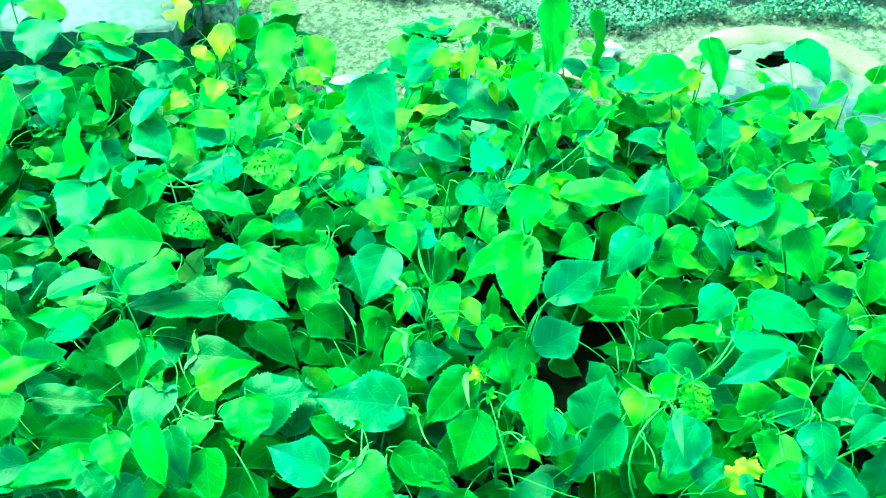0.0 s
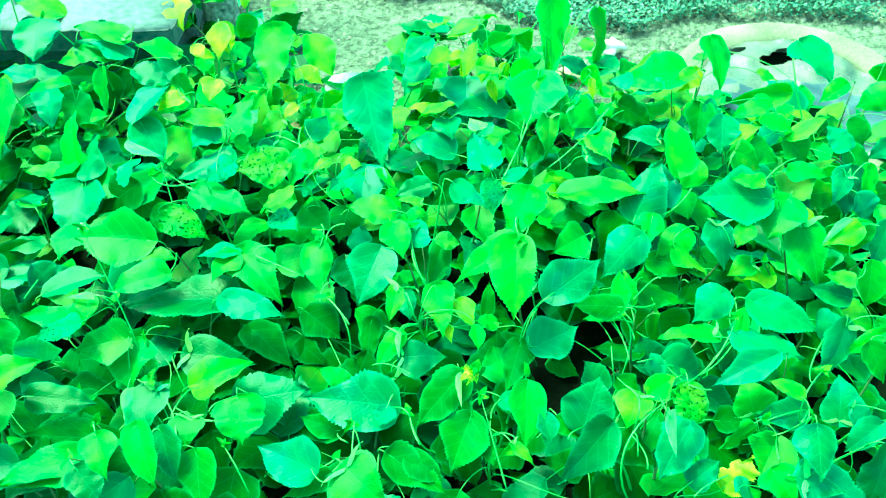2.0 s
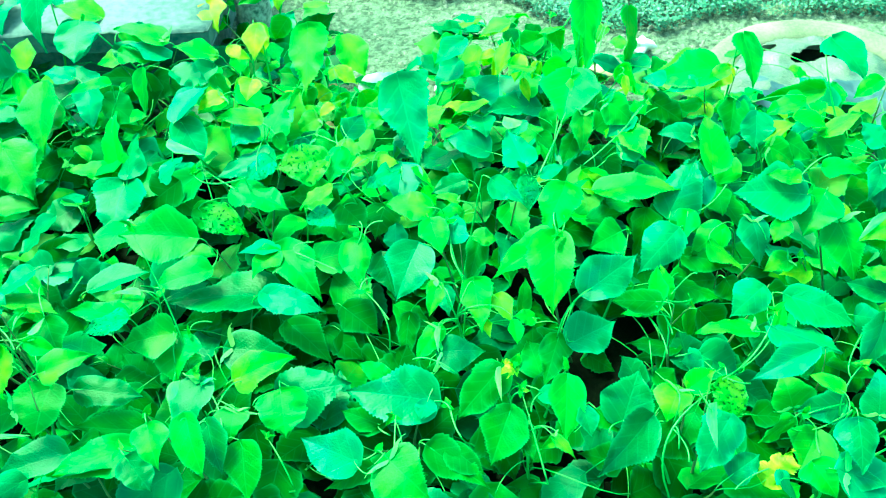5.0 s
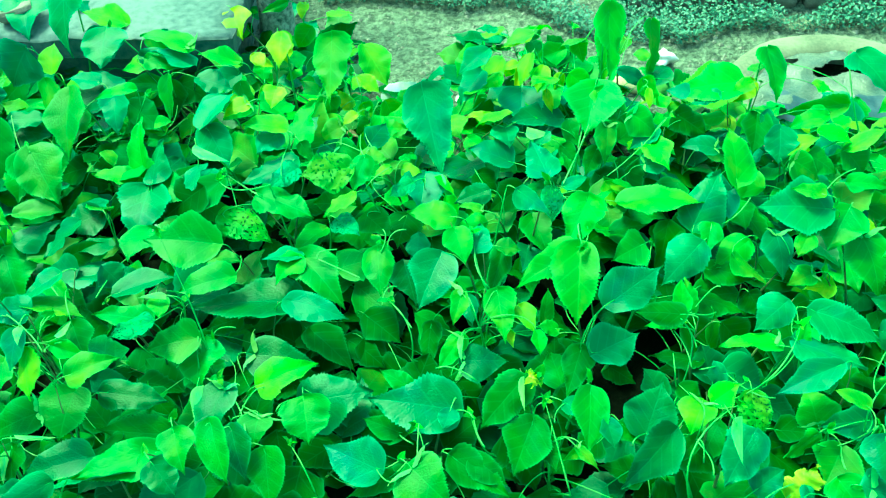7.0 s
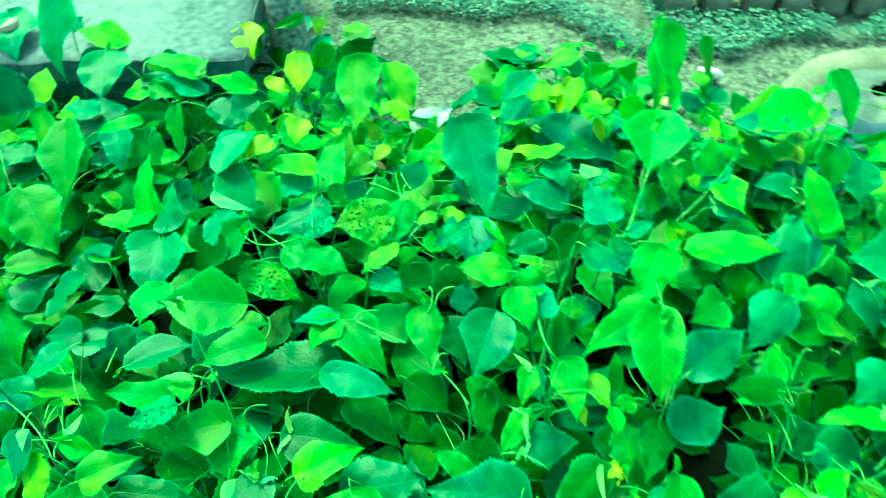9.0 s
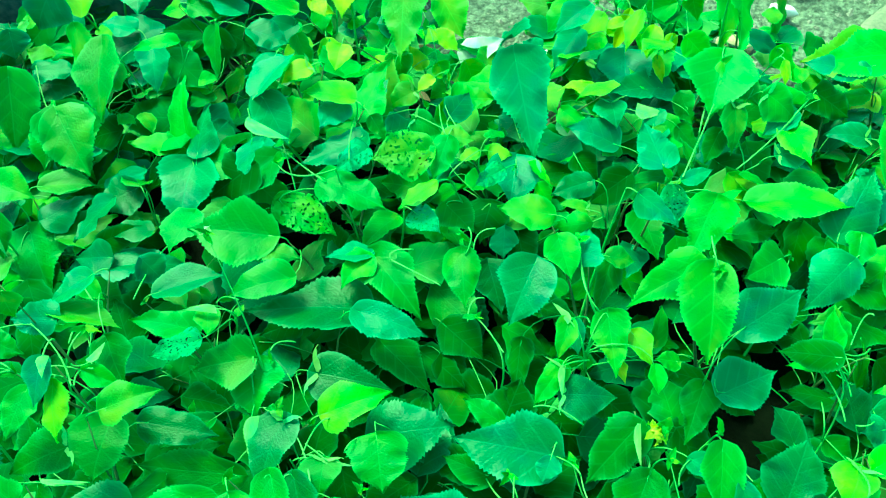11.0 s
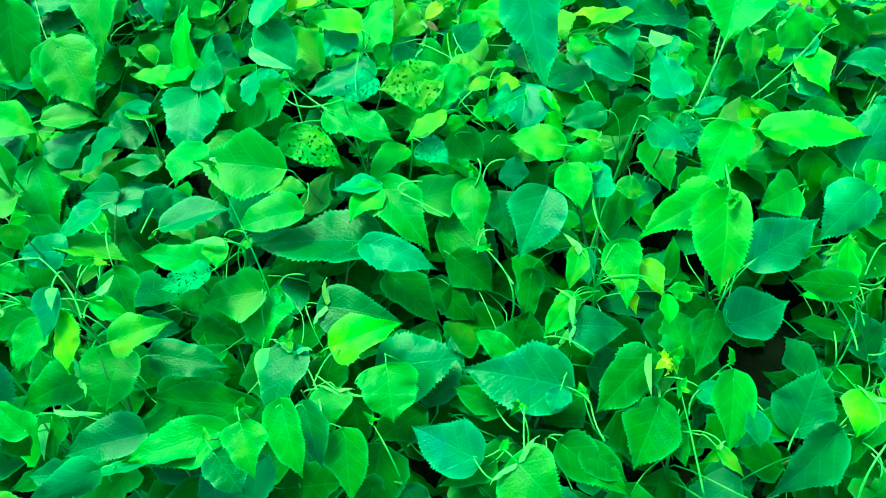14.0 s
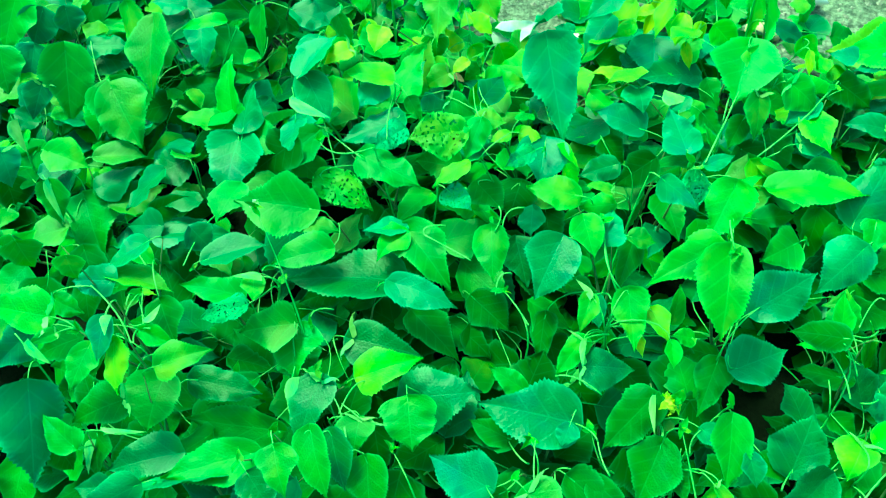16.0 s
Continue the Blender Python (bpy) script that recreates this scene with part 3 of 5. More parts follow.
leaf(p, -0.529, 0.789, 0.215, -11, 3, -158, 0.072, 0.091, "D")
p = sapling(-0.57, 1.87, 0.25)
leaf(p, -0.565, 1.934, 0.220, -30, -49, 123, 0.075, 0.033, "l")
leaf(p, -0.510, 1.922, 0.223, -50, 1, 157, 0.040, 0.040, "y")
leaf(p, -0.476, 1.800, 0.232, -71, -33, 164, 0.066, 0.067, "l")
leaf(p, -0.693, 1.866, 0.232, -16, 10, -157, 0.094, 0.089, "y")
leaf(p, -0.345, 1.823, 0.154, -25, -4, -144, 0.128, 0.089, "L")
leaf(p, -0.691, 1.886, 0.227, -18, -1, 170, 0.064, 0.050, "y")
p = sapling(0.54, 0.79, 0.34)
leaf(p, 0.564, 0.903, 0.258, -7, 10, -119, 0.119, 0.089, "c")
leaf(p, 0.529, 0.841, 0.248, 24, 13, -12, 0.048, 0.031, "l")
leaf(p, 0.555, 0.765, 0.294, -19, -7, 112, 0.110, 0.054, "b")
leaf(p, 0.522, 0.838, 0.253, -7, -13, -108, 0.119, 0.081, "c")
leaf(p, 0.535, 0.708, 0.207, 11, -10, 7, 0.061, 0.080, "l")
p = sapling(0.18, 1.37, 0.36)
leaf(p, 0.111, 1.518, 0.256, -49, 1, -155, 0.051, 0.029, "y")
leaf(p, 0.276, 1.347, 0.335, -37, 23, -130, 0.071, 0.073, "g")
leaf(p, 0.016, 1.367, 0.278, -5, -1, -171, 0.060, 0.065, "c")
leaf(p, 0.063, 1.345, 0.281, -4, 18, -111, 0.046, 0.033, "p")
leaf(p, 0.211, 1.437, 0.336, -14, 5, 165, 0.131, 0.124, "g")
leaf(p, 0.224, 1.330, 0.316, -32, -15, -175, 0.085, 0.052, "g")
leaf(p, 0.212, 1.331, 0.254, -22, -4, 156, 0.067, 0.050, "D")
leaf(p, 0.142, 1.339, 0.250, -18, 6, -142, 0.057, 0.046, "D")
leaf(p, 0.094, 1.506, 0.184, 1, -18, 80, 0.101, 0.098, "b")
leaf(p, 0.211, 1.414, 0.336, -18, 6, -141, 0.093, 0.078, "l")
leaf(p, 0.300, 1.258, 0.278, 6, 17, -78, 0.065, 0.053, "c")
p = sapling(0.70, 0.97, 0.32)
leaf(p, 0.812, 1.005, 0.237, -52, -5, -178, 0.086, 0.066, "l")
leaf(p, 0.619, 1.111, 0.305, -2, -18, 87, 0.126, 0.117, "c")
leaf(p, 0.701, 1.090, 0.249, -27, -2, -170, 0.126, 0.095, "g")
leaf(p, 0.644, 1.019, 0.187, -5, -18, 97, 0.055, 0.051, "y")
leaf(p, 0.589, 1.006, 0.237, -12, -23, 117, 0.054, 0.046, "l")
leaf(p, 0.674, 0.870, 0.247, -10, 25, -99, 0.057, 0.058, "c")
leaf(p, 0.767, 0.970, 0.237, -2, -12, 76, 0.054, 0.044, "l")
leaf(p, 0.765, 0.956, 0.202, 3, -18, 71, 0.072, 0.058, "k")
p = sapling(-0.89, 1.45, 0.32)
leaf(p, -0.814, 1.449, 0.311, -14, -16, 98, 0.094, 0.041, "l")
leaf(p, -0.964, 1.451, 0.296, -29, 18, 178, 0.157, 0.108, "g")
leaf(p, -0.846, 1.404, 0.150, -4, -18, 94, 0.126, 0.110, "D")
leaf(p, -0.884, 1.486, 0.261, -25, 6, -168, 0.099, 0.071, "c")
leaf(p, -0.865, 1.506, 0.224, -20, 9, -126, 0.112, 0.069, "D")
leaf(p, -0.951, 1.558, 0.247, 4, -7, 87, 0.075, 0.061, "c")
leaf(p, -0.954, 1.440, 0.243, -21, 26, 162, 0.109, 0.088, "l")
leaf(p, -0.945, 1.539, 0.228, -18, -9, 106, 0.093, 0.089, "k")
p = sapling(-1.19, 1.16, 0.24)
leaf(p, -1.200, 1.207, 0.236, -47, -14, -145, 0.063, 0.028, "p")
leaf(p, -1.194, 1.228, 0.126, -51, -42, 180, 0.091, 0.082, "d")
leaf(p, -1.233, 1.141, 0.136, -53, -28, -127, 0.080, 0.086, "d")
leaf(p, -1.131, 1.176, 0.122, -48, -20, -135, 0.076, 0.076, "d")
leaf(p, -1.208, 1.150, 0.217, -54, -22, -131, 0.072, 0.080, "b")
leaf(p, -1.111, 1.161, 0.216, -11, 15, -106, 0.090, 0.075, "l")
p = sapling(0.67, 1.32, 0.30)
leaf(p, 0.647, 1.300, 0.268, -32, 24, -124, 0.070, 0.068, "g")
leaf(p, 0.734, 1.338, 0.249, -42, 22, -143, 0.070, 0.069, "g")
leaf(p, 0.717, 1.361, 0.244, -52, -9, 114, 0.048, 0.061, "b")
leaf(p, 0.591, 1.248, 0.301, -42, 30, -123, 0.075, 0.070, "l")
leaf(p, 0.592, 1.355, 0.291, -26, -3, 173, 0.083, 0.069, "b")
leaf(p, 0.601, 1.310, 0.267, 22, 1, -76, 0.073, 0.047, "L")
leaf(p, 0.680, 1.361, 0.279, -6, 5, -114, 0.066, 0.054, "L")
leaf(p, 0.741, 1.337, 0.253, 26, -5, -76, 0.087, 0.052, "L")
leaf(p, 0.708, 1.222, 0.265, -2, 4, -99, 0.078, 0.056, "g")
p = sapling(-0.78, 0.59, 0.39)
leaf(p, -0.671, 0.509, 0.327, -26, -37, 129, 0.112, 0.050, "k")
leaf(p, -0.735, 0.578, 0.336, -16, 7, -86, 0.057, 0.010, "p")
leaf(p, -0.869, 0.672, 0.390, -40, -15, -114, 0.045, 0.018, "p")
leaf(p, -0.857, 0.618, 0.359, -50, -24, -152, 0.145, 0.107, "b")
leaf(p, -0.784, 0.558, 0.316, 13, -12, 54, 0.067, 0.049, "g")
leaf(p, -0.862, 0.584, 0.222, -56, -12, -120, 0.049, 0.051, "d")
leaf(p, -0.721, 0.674, 0.428, -33, 21, 179, 0.074, 0.052, "L")
leaf(p, -0.689, 0.677, 0.310, -17, -8, 176, 0.082, 0.102, "g")
leaf(p, -0.739, 0.639, 0.306, -11, -14, 121, 0.085, 0.071, "D")
leaf(p, -0.771, 0.588, 0.285, -26, 13, -172, 0.067, 0.051, "D")
leaf(p, -0.768, 0.597, 0.283, -17, 6, -168, 0.037, 0.011, "p")
leaf(p, -0.776, 0.575, 0.289, -29, 5, 171, 0.045, 0.018, "p")
leaf(p, -0.776, 0.680, 0.390, -18, -1, 168, 0.067, 0.050, "g")
leaf(p, -0.720, 0.516, 0.284, 4, -19, 98, 0.057, 0.042, "k")
p = sapling(0.45, 0.82, 0.35)
leaf(p, 0.378, 0.767, 0.262, 25, -27, 98, 0.044, 0.044, "c")
leaf(p, 0.506, 0.907, 0.275, -14, -12, 132, 0.078, 0.071, "c")
leaf(p, 0.405, 0.821, 0.193, -7, 22, -122, 0.070, 0.088, "c")
leaf(p, 0.478, 0.825, 0.261, -11, 24, 82, 0.095, 0.064, "l")
p = sapling(0.91, 1.44, 0.27)
leaf(p, 0.801, 1.393, 0.163, -44, 29, -109, 0.070, 0.079, "d")
leaf(p, 1.004, 1.492, 0.245, -27, -22, 111, 0.082, 0.076, "g")
leaf(p, 1.011, 1.568, 0.265, -85, 13, 165, 0.050, 0.061, "l")
leaf(p, 0.889, 1.400, 0.242, -44, 13, -147, 0.064, 0.061, "g")
leaf(p, 0.973, 1.389, 0.235, -28, -5, 107, 0.068, 0.064, "g")
leaf(p, 0.965, 1.350, 0.221, -35, -21, 124, 0.054, 0.043, "b")
leaf(p, 0.856, 1.320, 0.232, -38, 25, -117, 0.082, 0.078, "g")
leaf(p, 0.828, 1.617, 0.282, -19, 3, -150, 0.117, 0.105, "c")
leaf(p, 0.883, 1.468, 0.286, -22, -19, 124, 0.069, 0.051, "l")
leaf(p, 0.849, 1.304, 0.254, 15, -11, 28, 0.063, 0.059, "c")
p = sapling(0.47, 1.04, 0.37)
leaf(p, 0.470, 0.968, 0.223, -44, 4, -142, 0.053, 0.058, "d")
leaf(p, 0.371, 1.029, 0.287, -20, -17, 140, 0.104, 0.084, "c")
leaf(p, 0.383, 1.115, 0.252, 22, 5, -28, 0.132, 0.098, "c")
leaf(p, 0.608, 1.122, 0.333, -1, -5, 75, 0.057, 0.043, "l")
leaf(p, 0.484, 1.090, 0.227, -19, -15, 129, 0.085, 0.067, "l")
leaf(p, 0.413, 1.104, 0.260, -18, -2, 166, 0.068, 0.051, "g")
leaf(p, 0.411, 1.046, 0.199, -4, 11, -105, 0.088, 0.067, "D")
leaf(p, 0.454, 1.048, 0.232, -23, -13, -120, 0.078, 0.053, "l")
leaf(p, 0.552, 1.119, 0.218, -18, -6, -178, 0.097, 0.070, "b")
leaf(p, 0.577, 1.053, 0.296, -17, -7, 151, 0.053, 0.039, "l")
leaf(p, 0.576, 1.058, 0.206, 7, -23, -110, 0.077, 0.060, "c")
leaf(p, 0.387, 0.982, 0.190, -9, -4, -107, 0.090, 0.063, "D")
p = sapling(-0.60, 0.58, 0.35)
leaf(p, -0.485, 0.561, 0.249, -30, -36, 137, 0.113, 0.090, "k")
leaf(p, -0.671, 0.671, 0.373, 3, 11, -66, 0.077, 0.058, "l")
leaf(p, -0.647, 0.688, 0.292, -8, 17, -96, 0.103, 0.060, "k")
leaf(p, -0.525, 0.645, 0.231, 11, -32, 86, 0.142, 0.066, "g")
leaf(p, -0.535, 0.584, 0.290, 3, -7, 114, 0.128, 0.071, "g")
leaf(p, -0.646, 0.574, 0.283, -3, -11, 111, 0.102, 0.076, "k")
leaf(p, -0.620, 0.614, 0.254, -8, 20, 128, 0.135, 0.079, "D")
leaf(p, -0.573, 0.552, 0.277, 20, 49, 127, 0.127, 0.085, "c")
leaf(p, -0.511, 0.535, 0.348, -18, 7, -138, 0.059, 0.058, "k")
p = sapling(0.22, 0.93, 0.43)
leaf(p, 0.143, 1.009, 0.287, -14, -7, 121, 0.131, 0.089, "l")
leaf(p, 0.139, 0.945, 0.370, -26, -1, 177, 0.134, 0.100, "l")
leaf(p, 0.205, 0.923, 0.249, 16, 20, -51, 0.115, 0.086, "b")
leaf(p, 0.173, 0.823, 0.232, 10, 15, -63, 0.085, 0.082, "b")
leaf(p, 0.268, 1.037, 0.278, -1, -22, 124, 0.070, 0.075, "g")
leaf(p, 0.148, 0.837, 0.218, -18, -3, 162, 0.091, 0.069, "D")
p = sapling(-0.12, 0.65, 0.27)
leaf(p, -0.078, 0.652, 0.110, -30, 8, -117, 0.082, 0.069, "d")
leaf(p, -0.025, 0.688, 0.093, -22, -37, 119, 0.066, 0.054, "d")
leaf(p, -0.169, 0.696, 0.163, 5, -11, 70, 0.073, 0.047, "D")
leaf(p, -0.078, 0.715, 0.214, 3, -11, 84, 0.146, 0.109, "b")
leaf(p, -0.080, 0.698, 0.241, -10, -3, 163, 0.036, 0.036, "b")
leaf(p, -0.152, 0.775, 0.180, 13, -9, 63, 0.068, 0.041, "g")
leaf(p, -0.195, 0.595, 0.230, 5, -18, 67, 0.097, 0.082, "b")
leaf(p, -0.174, 0.595, 0.202, -6, -9, 117, 0.079, 0.049, "D")
leaf(p, -0.135, 0.582, 0.259, -11, 15, -134, 0.087, 0.100, "g")
leaf(p, -0.069, 0.624, 0.211, -8, 16, -125, 0.110, 0.072, "D")
leaf(p, -0.038, 0.626, 0.211, -9, 16, -129, 0.068, 0.056, "D")
p = sapling(-1.08, 1.73, 0.31)
leaf(p, -0.961, 1.698, 0.294, -61, -21, -175, 0.098, 0.105, "b")
leaf(p, -1.128, 1.615, 0.296, -75, -31, 164, 0.120, 0.124, "b")
leaf(p, -1.052, 1.773, 0.378, -42, 20, 171, 0.184, 0.119, "c")
leaf(p, -1.239, 1.867, 0.270, -19, -0, -160, 0.132, 0.126, "c")
leaf(p, -0.959, 1.808, 0.243, 15, -10, 83, 0.108, 0.080, "L")
leaf(p, -1.073, 1.594, 0.252, 26, -2, 3, 0.076, 0.060, "L")
p = sapling(-1.03, 1.06, 0.29)
leaf(p, -1.075, 1.084, 0.218, -45, -3, -158, 0.082, 0.060, "g")
leaf(p, -1.072, 1.067, 0.235, -45, -10, -142, 0.079, 0.017, "p")
leaf(p, -1.091, 0.921, 0.237, 7, 52, -44, 0.065, 0.048, "l")
leaf(p, -1.031, 0.903, 0.290, -74, 3, -149, 0.060, 0.070, "g")
leaf(p, -1.007, 1.158, 0.215, -10, 1, -76, 0.092, 0.061, "g")
leaf(p, -1.000, 1.112, 0.180, 6, 6, -59, 0.094, 0.071, "k")
leaf(p, -1.042, 1.102, 0.144, -26, 6, -154, 0.135, 0.117, "g")
p = sapling(0.27, 1.58, 0.34)
leaf(p, 0.169, 1.554, 0.276, -43, 31, -142, 0.061, 0.060, "L")
leaf(p, 0.147, 1.592, 0.246, -52, -8, -180, 0.058, 0.031, "y")
leaf(p, 0.264, 1.688, 0.343, -52, 3, 166, 0.170, 0.080, "l")
leaf(p, 0.278, 1.558, 0.284, -28, 37, -117, 0.081, 0.036, "b")
leaf(p, 0.319, 1.490, 0.310, -47, 24, -154, 0.065, 0.051, "L")
leaf(p, 0.103, 1.568, 0.285, -29, 2, 166, 0.063, 0.041, "y")
leaf(p, 0.237, 1.583, 0.426, -37, -32, -158, 0.168, 0.091, "l")
leaf(p, 0.376, 1.778, 0.257, -67, -35, -132, 0.138, 0.096, "l")
leaf(p, 0.325, 1.447, 0.318, -33, -13, -172, 0.045, 0.023, "y")
leaf(p, 0.326, 1.783, 0.211, -22, -4, 155, 0.053, 0.039, "l")
p = sapling(-0.40, 1.09, 0.38)
leaf(p, -0.544, 1.108, 0.264, -13, 10, -115, 0.109, 0.073, "H")
leaf(p, -0.405, 1.185, 0.324, -8, -17, 136, 0.064, 0.057, "h")
leaf(p, -0.466, 1.136, 0.301, -6, 5, -114, 0.117, 0.082, "g")
leaf(p, -0.311, 1.094, 0.275, -4, 11, -129, 0.056, 0.056, "h")
leaf(p, -0.384, 1.027, 0.246, 4, 11, 102, 0.072, 0.046, "c")
leaf(p, -0.388, 1.021, 0.247, -9, -5, 151, 0.070, 0.062, "l")
leaf(p, -0.377, 1.026, 0.240, -15, 4, -138, 0.135, 0.095, "g")
p = sapling(0.31, 0.70, 0.35)
leaf(p, 0.205, 0.686, 0.229, -15, 4, -135, 0.054, 0.043, "D")
leaf(p, 0.242, 0.666, 0.235, 18, 4, -20, 0.091, 0.086, "k")
leaf(p, 0.272, 0.643, 0.277, -24, -28, 144, 0.118, 0.074, "k")
leaf(p, 0.328, 0.698, 0.280, -12, -1, 155, 0.058, 0.064, "L")
leaf(p, 0.311, 0.757, 0.234, -17, 20, -133, 0.045, 0.042, "D")
leaf(p, 0.316, 0.647, 0.253, -9, -39, 136, 0.060, 0.037, "D")
leaf(p, 0.349, 0.703, 0.281, 12, 14, -55, 0.052, 0.046, "L")
leaf(p, 0.410, 0.714, 0.283, -26, 2, -178, 0.071, 0.064, "H")
p = sapling(0.55, 0.62, 0.32)
leaf(p, 0.693, 0.605, 0.286, -52, -15, 178, 0.101, 0.078, "k")
leaf(p, 0.557, 0.559, 0.275, -24, 8, -107, 0.135, 0.100, "b")
leaf(p, 0.528, 0.684, 0.141, -8, 45, -86, 0.091, 0.042, "d")
leaf(p, 0.461, 0.541, 0.264, -51, -14, -87, 0.059, 0.072, "b")
leaf(p, 0.579, 0.688, 0.299, 6, -5, 62, 0.054, 0.036, "l")
leaf(p, 0.600, 0.695, 0.242, -9, -21, 98, 0.077, 0.057, "b")
leaf(p, 0.574, 0.612, 0.330, -18, 1, 174, 0.075, 0.065, "b")
leaf(p, 0.555, 0.653, 0.222, -12, -2, 148, 0.071, 0.082, "g")
leaf(p, 0.503, 0.656, 0.261, -28, -48, 143, 0.063, 0.036, "g")
leaf(p, 0.519, 0.577, 0.264, -17, 15, -154, 0.057, 0.065, "g")
leaf(p, 0.555, 0.560, 0.273, 0, 12, -109, 0.063, 0.044, "c")
p = sapling(-1.23, 1.41, 0.29)
leaf(p, -1.153, 1.396, 0.255, -47, -19, -155, 0.151, 0.112, "g")
leaf(p, -1.295, 1.520, 0.291, -44, -16, 176, 0.136, 0.100, "l")
leaf(p, -1.245, 1.505, 0.261, -54, -25, 179, 0.081, 0.087, "b")
leaf(p, -1.198, 1.518, 0.261, -62, -21, -135, 0.056, 0.066, "b")
leaf(p, -1.232, 1.410, 0.245, -47, -17, -171, 0.086, 0.078, "b")
leaf(p, -1.292, 1.385, 0.256, -46, -5, -161, 0.090, 0.085, "g")
leaf(p, -1.190, 1.328, 0.224, -49, -28, -173, 0.077, 0.061, "b")
p = sapling(0.70, 0.74, 0.30)
leaf(p, 0.763, 0.825, 0.274, -33, -22, 121, 0.075, 0.034, "l")
leaf(p, 0.732, 0.802, 0.274, -49, 16, -164, 0.073, 0.054, "g")
leaf(p, 0.703, 0.653, 0.270, -37, -13, 127, 0.069, 0.051, "b")
leaf(p, 0.670, 0.687, 0.264, -32, 17, -122, 0.054, 0.045, "b")
leaf(p, 0.707, 0.846, 0.266, -32, -36, 163, 0.117, 0.066, "c")
leaf(p, 0.659, 0.681, 0.233, 18, 0, -9, 0.077, 0.078, "c")
p = sapling(-0.12, 1.54, 0.30)
leaf(p, -0.053, 1.682, 0.252, -42, -2, 132, 0.080, 0.081, "l")
leaf(p, 0.008, 1.631, 0.258, -45, 11, 125, 0.075, 0.082, "L")
leaf(p, -0.159, 1.474, 0.227, -34, 40, -125, 0.047, 0.044, "L")
leaf(p, -0.161, 1.412, 0.332, -27, 0, -165, 0.190, 0.128, "c")
leaf(p, -0.042, 1.404, 0.266, 7, 18, -48, 0.039, 0.032, "y")
leaf(p, -0.208, 1.413, 0.243, 1, -12, 92, 0.089, 0.068, "l")
leaf(p, -0.041, 1.578, 0.259, -19, 6, 148, 0.094, 0.073, "c")
leaf(p, -0.028, 1.589, 0.315, -15, -4, 133, 0.087, 0.063, "c")
leaf(p, -0.113, 1.558, 0.241, 4, -26, 79, 0.041, 0.041, "c")
leaf(p, -0.018, 1.411, 0.272, -2, 11, 97, 0.063, 0.047, "y")
leaf(p, 0.006, 1.549, 0.274, -18, -14, 129, 0.046, 0.038, "L")
p = sapling(0.05, 1.20, 0.35)
leaf(p, 0.097, 1.114, 0.347, -43, 5, -177, 0.061, 0.045, "h")
leaf(p, -0.040, 1.274, 0.231, -36, 10, -133, 0.060, 0.056, "d")
leaf(p, 0.046, 1.229, 0.237, -29, -27, 134, 0.084, 0.067, "d")
leaf(p, 0.023, 1.295, 0.248, 11, -15, 74, 0.090, 0.080, "b")
leaf(p, -0.034, 1.094, 0.309, 8, 5, 86, 0.045, 0.029, "l")
leaf(p, -0.024, 1.188, 0.267, -9, -16, 113, 0.069, 0.055, "k")
leaf(p, 0.099, 1.217, 0.286, 9, -5, 19, 0.095, 0.088, "c")
leaf(p, 0.147, 1.230, 0.278, 23, 31, 32, 0.050, 0.031, "g")
leaf(p, 0.134, 1.190, 0.281, 12, 9, -68, 0.051, 0.036, "c")
leaf(p, 0.169, 1.117, 0.315, -22, -4, 157, 0.108, 0.094, "l")
leaf(p, 0.171, 1.140, 0.279, 17, -3, -69, 0.062, 0.036, "l")
leaf(p, 0.254, 1.165, 0.261, 4, -11, -95, 0.160, 0.101, "l")
leaf(p, 0.232, 1.132, 0.212, 15, 0, -88, 0.070, 0.047, "D")
leaf(p, 0.124, 1.222, 0.250, -18, 9, 88, 0.080, 0.049, "D")
p = sapling(-0.22, 1.21, 0.33)
leaf(p, -0.337, 1.312, 0.273, -29, 26, -116, 0.057, 0.056, "g")
leaf(p, -0.299, 1.190, 0.326, 1, -19, 106, 0.098, 0.089, "H")
leaf(p, -0.268, 1.208, 0.333, -23, -0, 164, 0.074, 0.055, "g")
leaf(p, -0.274, 1.222, 0.328, -4, 7, -95, 0.054, 0.042, "l")
leaf(p, -0.216, 1.195, 0.323, -10, -7, 121, 0.036, 0.027, "L")
leaf(p, -0.195, 1.240, 0.275, -9, 17, -97, 0.039, 0.042, "L")
leaf(p, -0.267, 1.365, 0.274, -4, 19, -82, 0.072, 0.071, "l")
leaf(p, -0.151, 1.233, 0.264, -11, -1, 177, 0.092, 0.097, "b")
leaf(p, -0.091, 1.099, 0.285, 2, -12, 85, 0.087, 0.065, "l")
leaf(p, -0.174, 1.181, 0.293, -12, -13, 126, 0.054, 0.044, "h")
leaf(p, -0.284, 1.127, 0.315, -17, 18, 121, 0.072, 0.044, "L")
leaf(p, -0.266, 1.149, 0.232, -11, 15, -136, 0.070, 0.069, "D")
leaf(p, -0.191, 1.196, 0.178, -9, 0, 169, 0.081, 0.089, "d")
p = sapling(-0.75, 1.61, 0.28)
leaf(p, -0.855, 1.699, 0.272, -42, 32, -135, 0.058, 0.043, "l")
leaf(p, -0.848, 1.745, 0.240, -28, 26, -109, 0.081, 0.060, "b")
leaf(p, -0.851, 1.629, 0.270, -16, 28, -91, 0.102, 0.048, "b")
leaf(p, -0.643, 1.668, 0.216, 5, -22, 71, 0.113, 0.050, "l")
leaf(p, -0.684, 1.582, 0.256, -28, 20, -109, 0.066, 0.015, "p")
leaf(p, -0.615, 1.574, 0.254, -32, -27, 126, 0.099, 0.077, "b")
leaf(p, -0.805, 1.585, 0.220, -6, -23, 86, 0.117, 0.051, "d")
